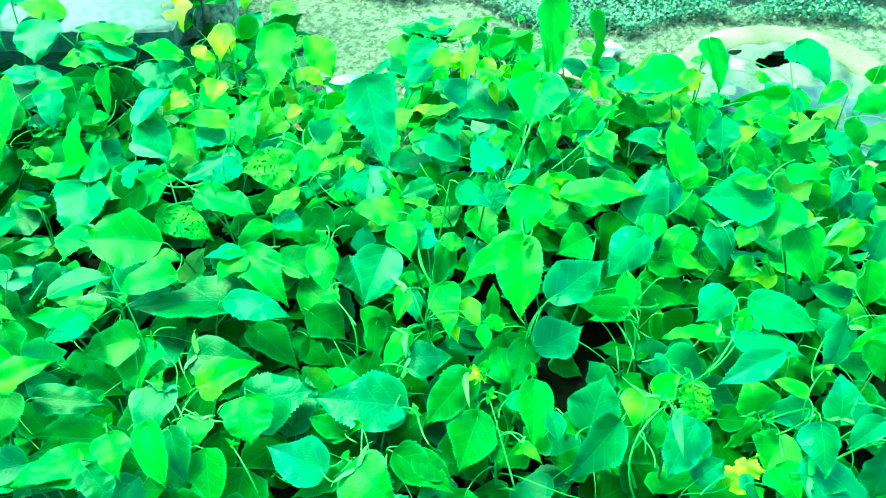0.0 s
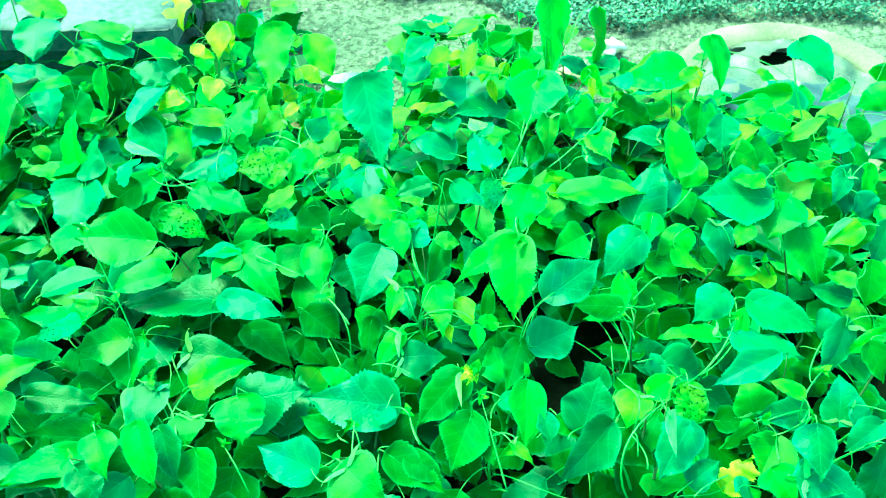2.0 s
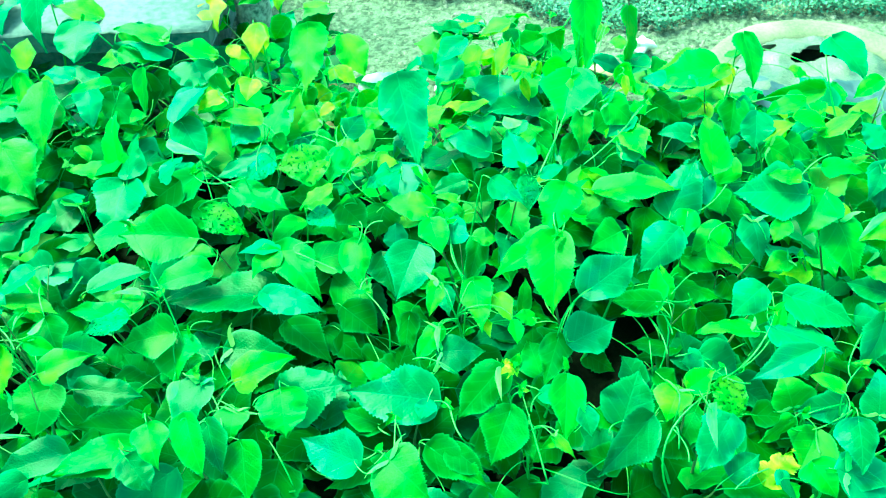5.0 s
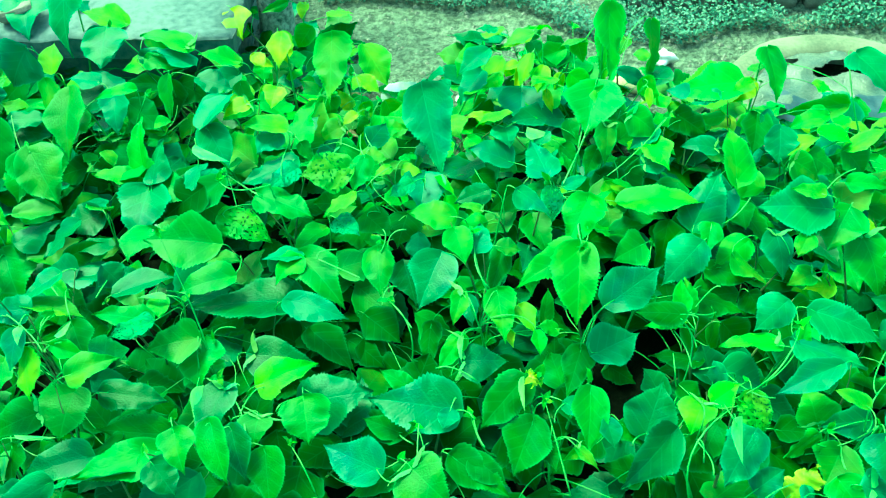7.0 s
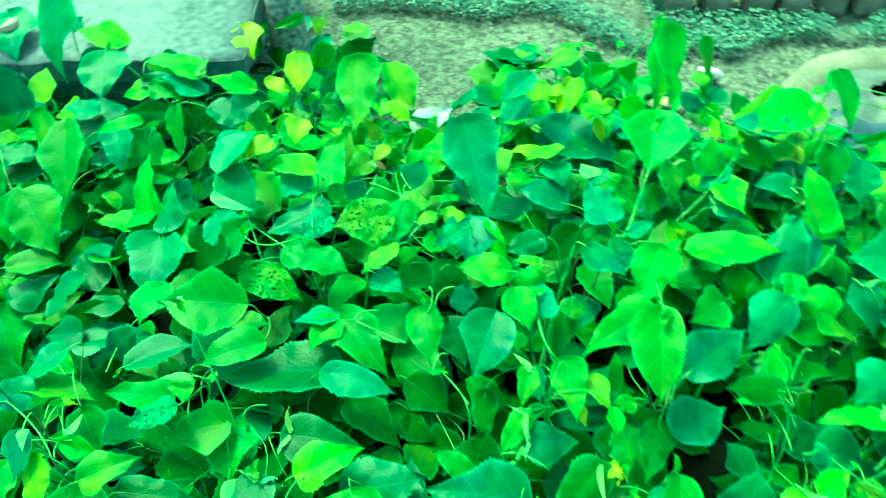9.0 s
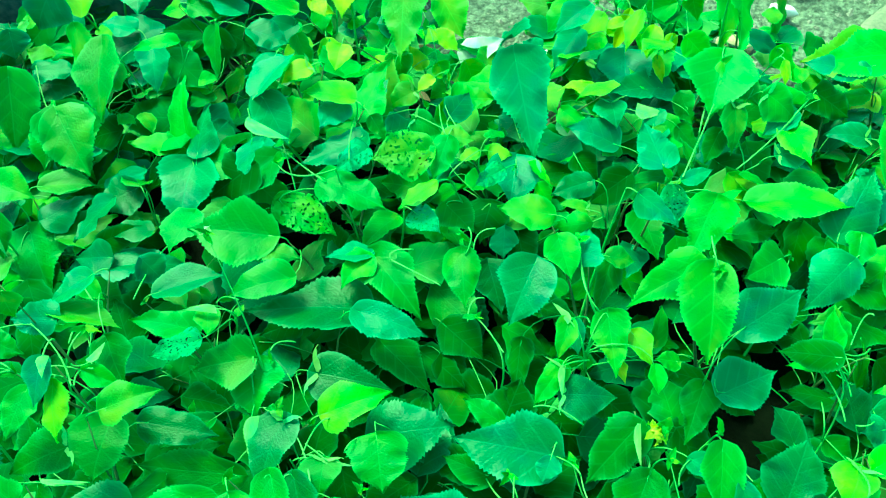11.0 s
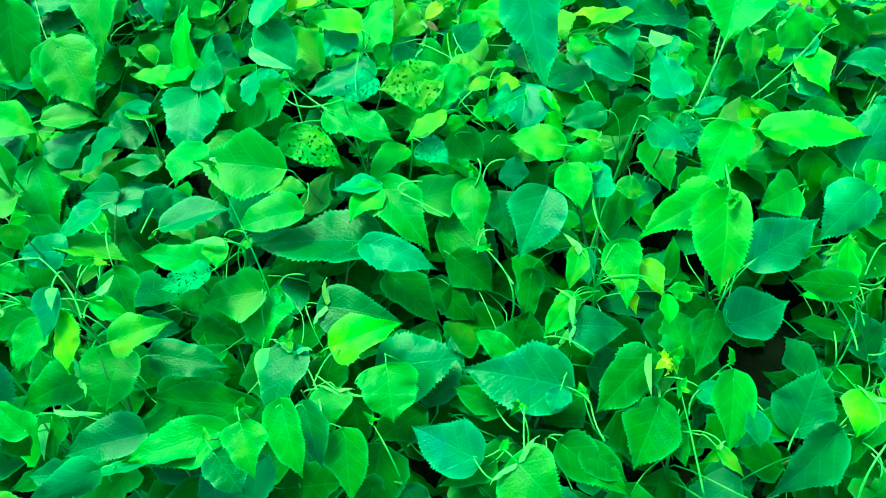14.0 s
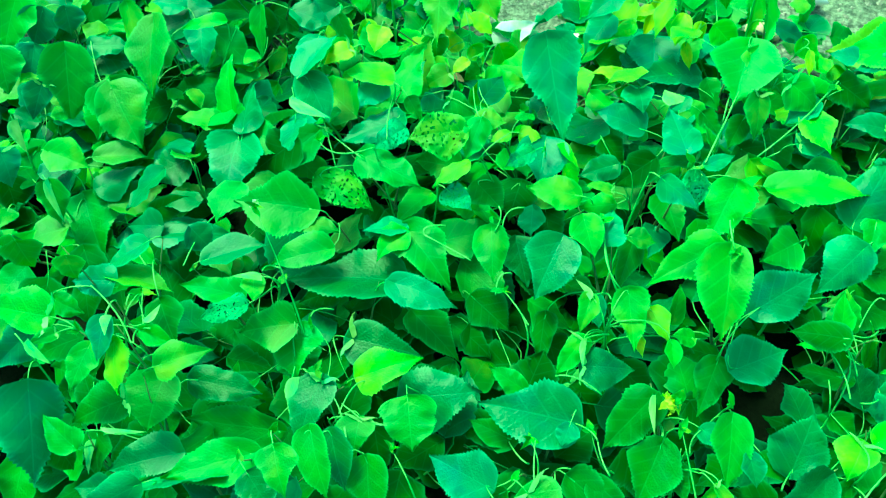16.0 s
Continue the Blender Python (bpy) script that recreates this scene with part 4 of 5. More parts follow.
leaf(p, -0.786, 1.577, 0.230, -55, -15, -150, 0.090, 0.066, "d")
leaf(p, -0.772, 1.605, 0.205, -32, 17, -114, 0.080, 0.085, "d")
leaf(p, -0.919, 1.626, 0.343, -12, 0, -173, 0.116, 0.105, "c")
leaf(p, -0.867, 1.665, 0.218, -7, -10, 103, 0.065, 0.057, "L")
leaf(p, -0.806, 1.555, 0.316, -15, 10, -96, 0.078, 0.060, "g")
leaf(p, -0.721, 1.593, 0.321, 8, 5, 81, 0.118, 0.080, "l")
leaf(p, -0.711, 1.556, 0.301, 16, 6, 83, 0.101, 0.069, "c")
leaf(p, -0.680, 1.507, 0.298, -12, 11, -105, 0.083, 0.062, "b")
leaf(p, -0.742, 1.485, 0.314, -54, 29, 151, 0.095, 0.065, "g")
p = sapling(0.10, 1.74, 0.27)
leaf(p, 0.077, 1.788, 0.225, -37, -44, 130, 0.076, 0.041, "y")
leaf(p, 0.029, 1.661, 0.222, -80, -11, 165, 0.033, 0.040, "y")
leaf(p, 0.071, 1.702, 0.212, -49, -7, 159, 0.087, 0.036, "y")
leaf(p, 0.108, 1.672, 0.201, -51, 7, 154, 0.053, 0.048, "L")
leaf(p, 0.162, 1.732, 0.216, -27, -38, 115, 0.083, 0.061, "l")
leaf(p, 0.193, 1.706, 0.259, -59, 18, -175, 0.054, 0.055, "L")
leaf(p, 0.295, 1.864, 0.265, -49, -6, 156, 0.052, 0.025, "l")
leaf(p, 0.057, 1.572, 0.212, -10, 1, 180, 0.117, 0.110, "b")
leaf(p, 0.078, 1.677, 0.300, -18, 1, 103, 0.072, 0.054, "l")
leaf(p, -0.003, 1.779, 0.245, 3, 11, 96, 0.050, 0.044, "c")
leaf(p, 0.045, 1.600, 0.271, -10, -15, 116, 0.036, 0.031, "y")
leaf(p, 0.076, 1.586, 0.303, -36, 19, 143, 0.077, 0.041, "L")
p = sapling(-0.62, 0.86, 0.46)
leaf(p, -0.711, 0.928, 0.248, 3, -8, -70, 0.107, 0.070, "k")
leaf(p, -0.636, 0.859, 0.254, 8, 4, 89, 0.101, 0.058, "g")
leaf(p, -0.592, 0.797, 0.336, -6, -4, 113, 0.071, 0.050, "h")
leaf(p, -0.572, 0.841, 0.357, -2, -18, 87, 0.046, 0.014, "p")
leaf(p, -0.585, 0.844, 0.342, -8, -2, -169, 0.039, 0.040, "l")
p = sapling(-0.28, 0.72, 0.27)
leaf(p, -0.337, 0.736, 0.190, 6, 17, -79, 0.121, 0.112, "k")
leaf(p, -0.328, 0.707, 0.246, -12, 1, -167, 0.076, 0.099, "g")
p = sapling(-0.42, 0.63, 0.26)
leaf(p, -0.465, 0.646, 0.194, -39, -4, -134, 0.096, 0.071, "k")
leaf(p, -0.392, 0.660, 0.270, -12, -2, 179, 0.052, 0.062, "g")
leaf(p, -0.394, 0.660, 0.271, -1, 18, -101, 0.046, 0.008, "p")
leaf(p, -0.370, 0.600, 0.265, -17, 6, -170, 0.087, 0.065, "D")
leaf(p, -0.443, 0.609, 0.336, -20, 14, -161, 0.094, 0.063, "g")
leaf(p, -0.425, 0.626, 0.291, -21, 13, -162, 0.083, 0.054, "k")
leaf(p, -0.465, 0.551, 0.416, -16, 9, -159, 0.063, 0.058, "g")
p = sapling(-0.80, 0.78, 0.42)
leaf(p, -0.849, 0.809, 0.417, -64, 7, -163, 0.042, 0.050, "l")
leaf(p, -0.863, 0.728, 0.377, -2, -20, 86, 0.100, 0.074, "l")
leaf(p, -0.893, 0.705, 0.360, -36, -34, 150, 0.083, 0.061, "b")
leaf(p, -0.838, 0.701, 0.380, -21, -26, 120, 0.050, 0.024, "g")
leaf(p, -0.774, 0.883, 0.354, -12, 9, 127, 0.070, 0.055, "c")
leaf(p, -0.829, 0.927, 0.283, -10, 22, -129, 0.058, 0.049, "l")
leaf(p, -0.818, 0.830, 0.335, -12, -23, -90, 0.103, 0.058, "l")
leaf(p, -0.808, 0.817, 0.344, -4, -18, 96, 0.068, 0.060, "b")
leaf(p, -0.736, 0.697, 0.448, -28, 7, 174, 0.059, 0.045, "b")
leaf(p, -0.729, 0.695, 0.460, -18, 0, 173, 0.025, 0.017, "p")
leaf(p, -0.702, 0.727, 0.394, 8, 8, -37, 0.031, 0.014, "p")
leaf(p, -0.712, 0.717, 0.382, -14, 23, -108, 0.055, 0.031, "l")
leaf(p, -0.719, 0.787, 0.339, -23, 13, -153, 0.079, 0.062, "D")
leaf(p, -0.898, 0.782, 0.327, -10, 32, -112, 0.054, 0.045, "g")
p = sapling(-0.75, 1.15, 0.39)
leaf(p, -0.858, 1.041, 0.217, 1, 42, -56, 0.073, 0.056, "d")
leaf(p, -0.840, 1.171, 0.206, -17, -17, 122, 0.078, 0.083, "k")
leaf(p, -0.732, 1.207, 0.238, -11, 4, -180, 0.130, 0.119, "c")
leaf(p, -0.750, 1.246, 0.224, 37, -35, -11, 0.151, 0.096, "l")
leaf(p, -0.726, 1.225, 0.251, 21, -15, -11, 0.099, 0.062, "c")
leaf(p, -0.731, 1.241, 0.230, -2, 12, -119, 0.107, 0.102, "g")
leaf(p, -0.784, 1.258, 0.230, 10, -1, 98, 0.084, 0.056, "l")
leaf(p, -0.836, 1.012, 0.214, -7, -23, 94, 0.064, 0.065, "k")
leaf(p, -0.835, 1.003, 0.197, -10, -10, -78, 0.134, 0.079, "b")
stalk(PLANTS, -1.130, 1.456, 0.230, -1.081, 1.363, 0.215, -1.003, 1.282, 0.276)
stalk(PLANTS, -1.070, 1.135, 0.195, -1.055, 1.133, 0.170, -1.042, 1.110, 0.147)
stalk(PLANTS, -0.442, 1.290, 0.292, -0.433, 1.203, 0.330, -0.426, 1.153, 0.331)
stalk(PLANTS, -0.556, 1.205, 0.294, -0.520, 1.171, 0.299, -0.465, 1.127, 0.304)
stalk(PLANTS, -0.557, 1.214, 0.298, -0.534, 1.160, 0.290, -0.522, 1.130, 0.275)
stalk(PLANTS, -0.297, 1.358, 0.265, -0.281, 1.252, 0.325, -0.269, 1.219, 0.331)
stalk(PLANTS, 0.100, 1.215, 0.289, 0.115, 1.225, 0.253, 0.110, 1.154, 0.301)
stalk(PLANTS, 0.221, 1.394, 0.337, 0.188, 1.336, 0.315, 0.151, 1.233, 0.281)
stalk(PLANTS, 0.364, 1.370, 0.327, 0.296, 1.288, 0.303, 0.218, 1.207, 0.294)
stalk(PLANTS, 0.168, 1.064, 0.299, 0.165, 1.032, 0.299, 0.138, 0.943, 0.373)
stalk(PLANTS, 0.213, 0.928, 0.252, 0.167, 0.874, 0.267, 0.147, 0.841, 0.221)
stalk(PLANTS, -0.426, 0.668, 0.265, -0.416, 0.717, 0.252, -0.402, 0.739, 0.233)
stalk(PLANTS, -0.426, 0.687, 0.259, -0.400, 0.667, 0.274, -0.387, 0.658, 0.273)
stalk(PLANTS, -0.370, 0.681, 0.253, -0.358, 0.704, 0.247, -0.337, 0.734, 0.193)
stalk(PLANTS, -0.454, 0.711, 0.260, -0.428, 0.678, 0.262, -0.403, 0.623, 0.284)
stalk(PLANTS, -0.070, 0.712, 0.217, -0.051, 0.683, 0.263, -0.040, 0.668, 0.264)
stalk(PLANTS, -0.040, 0.668, 0.264, -0.033, 0.640, 0.265, -0.022, 0.618, 0.267)
stalk(PLANTS, -0.195, 0.592, 0.233, -0.170, 0.557, 0.264, -0.153, 0.568, 0.263)
stalk(PLANTS, 0.061, 0.692, 0.218, 0.062, 0.694, 0.267, 0.081, 0.700, 0.267)
stalk(PLANTS, 0.108, 0.702, 0.264, 0.094, 0.683, 0.269, 0.090, 0.663, 0.270)
stalk(PLANTS, 0.241, 0.665, 0.238, 0.213, 0.628, 0.289, 0.208, 0.616, 0.288)
stalk(PLANTS, 0.324, 0.698, 0.283, 0.316, 0.653, 0.321, 0.315, 0.646, 0.256)
stalk(PLANTS, 0.315, 0.646, 0.256, 0.305, 0.602, 0.325, 0.304, 0.577, 0.315)
stalk(PLANTS, 0.304, 0.831, 0.329, 0.328, 0.826, 0.293, 0.335, 0.805, 0.283)
stalk(PLANTS, 0.297, 0.799, 0.272, 0.295, 0.765, 0.273, 0.302, 0.755, 0.237)
stalk(PLANTS, -0.224, 1.024, 0.263, -0.216, 1.048, 0.277, -0.222, 1.066, 0.282)
stalk(PLANTS, -0.211, 1.029, 0.272, -0.203, 1.057, 0.280, -0.177, 1.065, 0.284)
stalk(PLANTS, -0.345, 1.012, 0.255, -0.341, 1.024, 0.262, -0.309, 1.028, 0.265)
stalk(PLANTS, -0.345, 1.012, 0.255, -0.288, 0.985, 0.252, -0.260, 0.968, 0.255)
stalk(PLANTS, -0.212, 0.907, 0.252, -0.207, 0.942, 0.253, -0.188, 0.951, 0.251)
stalk(PLANTS, -0.693, 0.671, 0.435, -0.771, 0.752, 0.364, -0.837, 0.803, 0.346)
stalk(PLANTS, -0.690, 0.672, 0.434, -0.718, 0.715, 0.385, -0.694, 0.715, 0.396)
stalk(PLANTS, -0.742, 0.675, 0.297, -0.731, 0.705, 0.308, -0.703, 0.706, 0.328)
stalk(PLANTS, -0.668, 0.666, 0.376, -0.733, 0.697, 0.287, -0.741, 0.671, 0.297)
stalk(PLANTS, -0.761, 0.588, 0.288, -0.716, 0.577, 0.338, -0.688, 0.584, 0.320)
stalk(PLANTS, -0.518, 0.780, 0.273, -0.517, 0.795, 0.297, -0.527, 0.824, 0.276)
stalk(PLANTS, -0.505, 0.829, 0.262, -0.497, 0.847, 0.256, -0.474, 0.854, 0.247)
stalk(PLANTS, -0.569, 0.849, 0.360, -0.587, 0.902, 0.289, -0.568, 0.903, 0.281)
stalk(PLANTS, -0.766, 0.772, 0.352, -0.771, 0.800, 0.343, -0.762, 0.811, 0.333)
stalk(PLANTS, -0.723, 1.066, 0.213, -0.756, 1.023, 0.207, -0.738, 0.898, 0.272)
stalk(PLANTS, -0.130, 0.665, 0.253, -0.129, 0.612, 0.259, -0.124, 0.574, 0.263)
stalk(PLANTS, -0.169, 0.690, 0.166, -0.152, 0.636, 0.254, -0.137, 0.626, 0.257)
stalk(PLANTS, -0.044, 0.978, 0.325, -0.038, 0.930, 0.328, -0.016, 0.904, 0.309)
stalk(PLANTS, -0.062, 0.860, 0.354, -0.041, 0.887, 0.320, -0.031, 0.881, 0.314)
stalk(PLANTS, -0.200, 0.919, 0.249, -0.177, 0.894, 0.244, -0.154, 0.853, 0.258)
stalk(PLANTS, -0.066, 0.839, 0.248, -0.054, 0.829, 0.286, -0.030, 0.832, 0.290)
stalk(PLANTS, -0.107, 0.766, 0.263, -0.075, 0.764, 0.267, -0.035, 0.746, 0.256)
stalk(PLANTS, 0.407, 0.807, 0.196, 0.410, 0.717, 0.286, 0.446, 0.710, 0.282)
stalk(PLANTS, 0.434, 0.739, 0.279, 0.487, 0.789, 0.254, 0.535, 0.852, 0.251)
stalk(PLANTS, 0.356, 0.686, 0.300, 0.351, 0.634, 0.346, 0.355, 0.625, 0.346)
stalk(PLANTS, 0.401, 0.831, 0.196, 0.359, 0.769, 0.280, 0.334, 0.762, 0.281)
stalk(PLANTS, 0.297, 0.608, 0.322, 0.314, 0.581, 0.319, 0.317, 0.559, 0.309)
stalk(PLANTS, 0.494, 0.648, 0.256, 0.551, 0.658, 0.225, 0.601, 0.669, 0.271)
stalk(PLANTS, 0.555, 0.657, 0.225, 0.537, 0.620, 0.255, 0.530, 0.593, 0.271)
stalk(PLANTS, 0.578, 0.686, 0.302, 0.608, 0.694, 0.245, 0.578, 0.655, 0.277)
stalk(PLANTS, 0.387, 0.530, 0.278, 0.417, 0.557, 0.261, 0.455, 0.578, 0.248)
stalk(PLANTS, 0.341, 0.877, 0.302, 0.393, 0.957, 0.250, 0.409, 0.962, 0.251)
stalk(PLANTS, 0.327, 0.856, 0.312, 0.357, 0.868, 0.290, 0.389, 0.900, 0.256)
stalk(PLANTS, 0.300, 0.838, 0.286, 0.316, 0.806, 0.282, 0.322, 0.769, 0.278)
stalk(PLANTS, 0.629, 0.741, 0.247, 0.633, 0.773, 0.249, 0.669, 0.828, 0.256)
stalk(PLANTS, 0.606, 1.119, 0.336, 0.680, 1.222, 0.281, 0.723, 1.251, 0.277)
stalk(PLANTS, 0.438, 1.117, 0.254, 0.466, 1.132, 0.264, 0.499, 1.171, 0.272)
shoot(PLANTS, -0.571, 0.899, 0.459, -0.516, 0.814, 0.339, -0.505, 0.781, 0.248)
shoot(PLANTS, 0.073, 0.685, 0.302, 0.095, 0.615, 0.265, 0.114, 0.562, 0.222)
shoot(PLANTS, 0.216, 1.395, 0.322, 0.174, 1.299, 0.299, 0.132, 1.195, 0.288)
shoot(PLANTS, -0.048, 1.006, 0.343, -0.037, 0.945, 0.316, -0.014, 0.910, 0.279)
shoot(PLANTS, -0.473, 0.733, 0.275, -0.445, 0.686, 0.227, -0.428, 0.652, 0.173)
shoot(PLANTS, -0.138, 0.673, 0.235, -0.122, 0.638, 0.219, -0.127, 0.616, 0.174)
shoot(PLANTS, 0.315, 0.870, 0.269, 0.335, 0.823, 0.260, 0.309, 0.757, 0.176)
shoot(PLANTS, -0.199, 0.903, 0.272, -0.159, 0.849, 0.270, -0.154, 0.823, 0.202)
shoot(PLANTS, -0.344, 0.636, 0.228, -0.316, 0.598, 0.223, -0.294, 0.564, 0.182)
shoot(PLANTS, -0.734, 0.781, 0.384, -0.746, 0.741, 0.378, -0.757, 0.716, 0.317)
shoot(PLANTS, -0.537, 1.118, 0.362, -0.498, 1.095, 0.357, -0.445, 1.134, 0.333)
shoot(PLANTS, 0.143, 0.937, 0.386, 0.136, 0.969, 0.394, 0.143, 1.010, 0.367)
shoot(PLANTS, -0.046, 0.703, 0.216, -0.027, 0.665, 0.185, -0.007, 0.666, 0.150)
shoot(PLANTS, 0.377, 0.680, 0.312, 0.291, 0.593, 0.346, 0.283, 0.544, 0.279)
shoot(PLANTS, 0.495, 0.815, 0.337, 0.436, 0.722, 0.345, 0.392, 0.723, 0.257)
shoot(PLANTS, 0.632, 0.743, 0.287, 0.591, 0.695, 0.286, 0.594, 0.674, 0.231)
shoot(PLANTS, 0.212, 1.456, 0.290, 0.180, 1.352, 0.300, 0.165, 1.286, 0.281)
shoot(PLANTS, 0.353, 1.351, 0.332, 0.322, 1.316, 0.316, 0.302, 1.295, 0.272)
shoot(PLANTS, 0.191, 1.816, 0.232, 0.187, 1.686, 0.224, 0.187, 1.579, 0.224)
shoot(PLANTS, -0.367, 1.702, 0.204, -0.332, 1.607, 0.184, -0.327, 1.575, 0.141)


# bare places between the saplings
GAPS = ((0.24, 0.83, 0.064), (-0.16, 0.85, 0.043), (-0.16, 1.01, 0.039), (-0.22, 1.02, 0.036), (-0.62, 0.82, 0.039), (-0.09, 1.34, 0.036), (-0.48, 1.20, 0.035), (-0.99, 1.46, 0.036), (0.34, 0.94, 0.043), (-1.07, 1.30, 0.035), (-0.39, 1.48, 0.035), (-0.33, 1.33, 0.035), (0.07, 1.23, 0.036), (-0.17, 0.66, 0.039), (-0.76, 1.11, 0.035), (0.21, 0.69, 0.035), (-0.30, 0.63, 0.039), (-0.83, 0.84, 0.035))


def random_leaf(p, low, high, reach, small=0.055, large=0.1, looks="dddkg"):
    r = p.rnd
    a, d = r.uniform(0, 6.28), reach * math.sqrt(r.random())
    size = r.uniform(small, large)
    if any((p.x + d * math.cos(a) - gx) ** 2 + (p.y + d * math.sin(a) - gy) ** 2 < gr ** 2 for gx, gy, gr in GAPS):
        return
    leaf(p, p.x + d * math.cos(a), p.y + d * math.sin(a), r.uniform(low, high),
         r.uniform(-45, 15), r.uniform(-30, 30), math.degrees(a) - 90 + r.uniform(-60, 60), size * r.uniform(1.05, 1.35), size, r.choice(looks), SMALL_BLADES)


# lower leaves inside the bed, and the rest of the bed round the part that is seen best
# fill leaves low down take mostly the darkest looks, which paints in their shade
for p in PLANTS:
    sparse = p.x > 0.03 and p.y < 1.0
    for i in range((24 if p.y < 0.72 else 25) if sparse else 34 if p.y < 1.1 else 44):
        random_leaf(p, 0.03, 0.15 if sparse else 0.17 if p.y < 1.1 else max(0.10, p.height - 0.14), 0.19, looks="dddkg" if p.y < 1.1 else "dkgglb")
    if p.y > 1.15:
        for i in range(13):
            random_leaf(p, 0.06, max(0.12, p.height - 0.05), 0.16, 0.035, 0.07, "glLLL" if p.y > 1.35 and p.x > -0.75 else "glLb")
SEEN = list(PLANTS)
edge = random.Random(8)
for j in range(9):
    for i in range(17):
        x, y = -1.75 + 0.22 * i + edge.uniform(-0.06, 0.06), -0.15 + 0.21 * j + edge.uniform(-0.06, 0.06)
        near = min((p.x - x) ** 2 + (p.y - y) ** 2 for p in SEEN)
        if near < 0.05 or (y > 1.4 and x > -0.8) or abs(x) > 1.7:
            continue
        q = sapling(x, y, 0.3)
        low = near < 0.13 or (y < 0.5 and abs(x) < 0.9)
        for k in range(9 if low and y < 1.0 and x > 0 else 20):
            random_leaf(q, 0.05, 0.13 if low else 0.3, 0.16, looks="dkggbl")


def grow_stems(p):
    """Woody stems from the soil to the leaves, and an arched stalk for every leaf."""
    r = p.rnd
    lv = sorted(p.leaves, key=lambda l: -l[0].z)
    tips = []
    for pos, way, size in lv:
        if len(tips) < 4 and all((pos - t).length > 0.09 for t in tips):
            tips.append(pos - way * 0.03 + Vector((0, 0, -0.015)))
    nodes = []
    for t in tips:
        foot = Vector((r.uniform(-0.04, 0.04), r.uniform(-0.04, 0.04), -0.02))
        pts = bend(foot, t, Vector((r.uniform(-0.03, 0.03), r.uniform(-0.03, 0.03), 0.0)), 9)
        v, f = tube(pts, [0.0045 - 0.0036 * i / 9 for i in range(10)])
        raw("stem", v, f, WOOD if r.random() < 0.6 else STALK, p.ob)
        nodes += pts[3:]
        if r.random() < 0.3:
            young_tips(p, t, 2)
    for pos, way, size in p.leaves:
        best = min(nodes, key=lambda q: (q - pos).length + 2.0 * max(0, q.z - pos.z + 0.01) + r.uniform(0, 0.07))
        d = (best - pos).length
        c1, c2, c3 = best + Vector((0, 0, 0.45 * d)), pos - way * 0.45 * d + Vector((0, 0, 0.05 * d)), pos + way * 0.003
        pts = []
        for k in range(8):
            u = k / 7
            pts.append(best * (1 - u) ** 3 + c1 * (3 * u * (1 - u) ** 2) + c2 * (3 * u * u * (1 - u)) + c3 * u ** 3)
        v, f = tube(pts, [0.0012 - 0.00006 * k for k in range(8)], 5)
        raw("leaf_stalk", v, f, STALK, p.ob)


def describe(p):
    """What sets a sapling apart from its neighbours."""
    pale = sum(k in "Lyl" for k in p.looks)
    text = "low leafy green mulberry sapling in a crowded nursery bed"
    if "Y" in p.looks:
        text = "green mulberry sapling with a withered yellow leaf in the bed"
    elif "h" in p.looks or "H" in p.looks:
        text = "green mulberry sapling with insect-eaten leaves in the crowded bed"
    elif "w" in p.looks:
        text = "green mulberry sapling with a bleached leaf at the bed edge"
    elif p.looks and "y" in p.looks:
        text = "lime green mulberry sapling with yellowing leaves in the bed"
    elif p.looks and pale > 0.5 * len(p.looks):
        text = "young lime green mulberry sapling in a crowded nursery bed"
    elif p.looks and sum(k in "bkd" for k in p.looks) > 0.55 * len(p.looks):
        text = "dark bluish green mulberry sapling with mature and shade-coloured leaves"
    tagged(p.ob, text, "shrub", "mulberry saplings in the bed")


for p in PLANTS:
    grow_stems(p)
    describe(p)

# ---- the far side of the bed ----
def boxed(sx, sy, sz, bevel, seed=0, wobble=0.0, cuts=0):
    bm = bmesh.new()
    bmesh.ops.create_cube(bm, size=1)
    for v in bm.verts:
        v.co = Vector((v.co.x * sx, v.co.y * sy, (v.co.z + 0.5) * sz))
    if cuts:
        bmesh.ops.subdivide_edges(bm, edges=bm.edges[:], cuts=cuts, use_grid_fill=True)
    if wobble:
        for v in bm.verts:
            v.co += Vector([wobble * noise.noise(v.co * 9 + Vector((seed + 5 * k, k, 0))) for k in range(3)])
    if bevel:
        bmesh.ops.bevel(bm, geom=[e for e in bm.edges if e.calc_face_angle(0) > 0.6], offset=bevel, segments=2, affect="EDGES")
    return bm


platform = thing("concrete_platform", -1.285, 2.07, 0, "low weathered pale grey concrete platform with a dark worn edge", "platform")
part("base", boxed(1.17, 0.62, 0.2, 0.006, 5, 0.012, 6), CONCRETE, platform).location = (-0.02, 0.02, -0.02)
part("top_slab", boxed(1.22, 0.66, 0.065, 0.008, 3, 0.016, 14), CONCRETE, platform).location = (0, 0, 0.175)


def build_trunk():
    t = thing("tree_trunk", -0.625, 1.99, 0, "slender grey rough-barked tree trunk behind the bed", "tree")
    pts = [Vector((0.01 * math.sin(i), 0.012 * i, -0.03 + 0.14 * i)) for i in range(14)]
    v, f = tube(pts, [0.062, 0.05, 0.045] + [0.043 - 0.0012 * i for i in range(11)], 14)
    v = [q + Vector((q.x, q.y, 0)).normalized() * 0.006 * noise.noise(Vector((math.atan2(q.y, q.x) * 3, q.z * 6, 1))) for q in v]
    raw("trunk", v, f, BARK, t)


build_trunk()


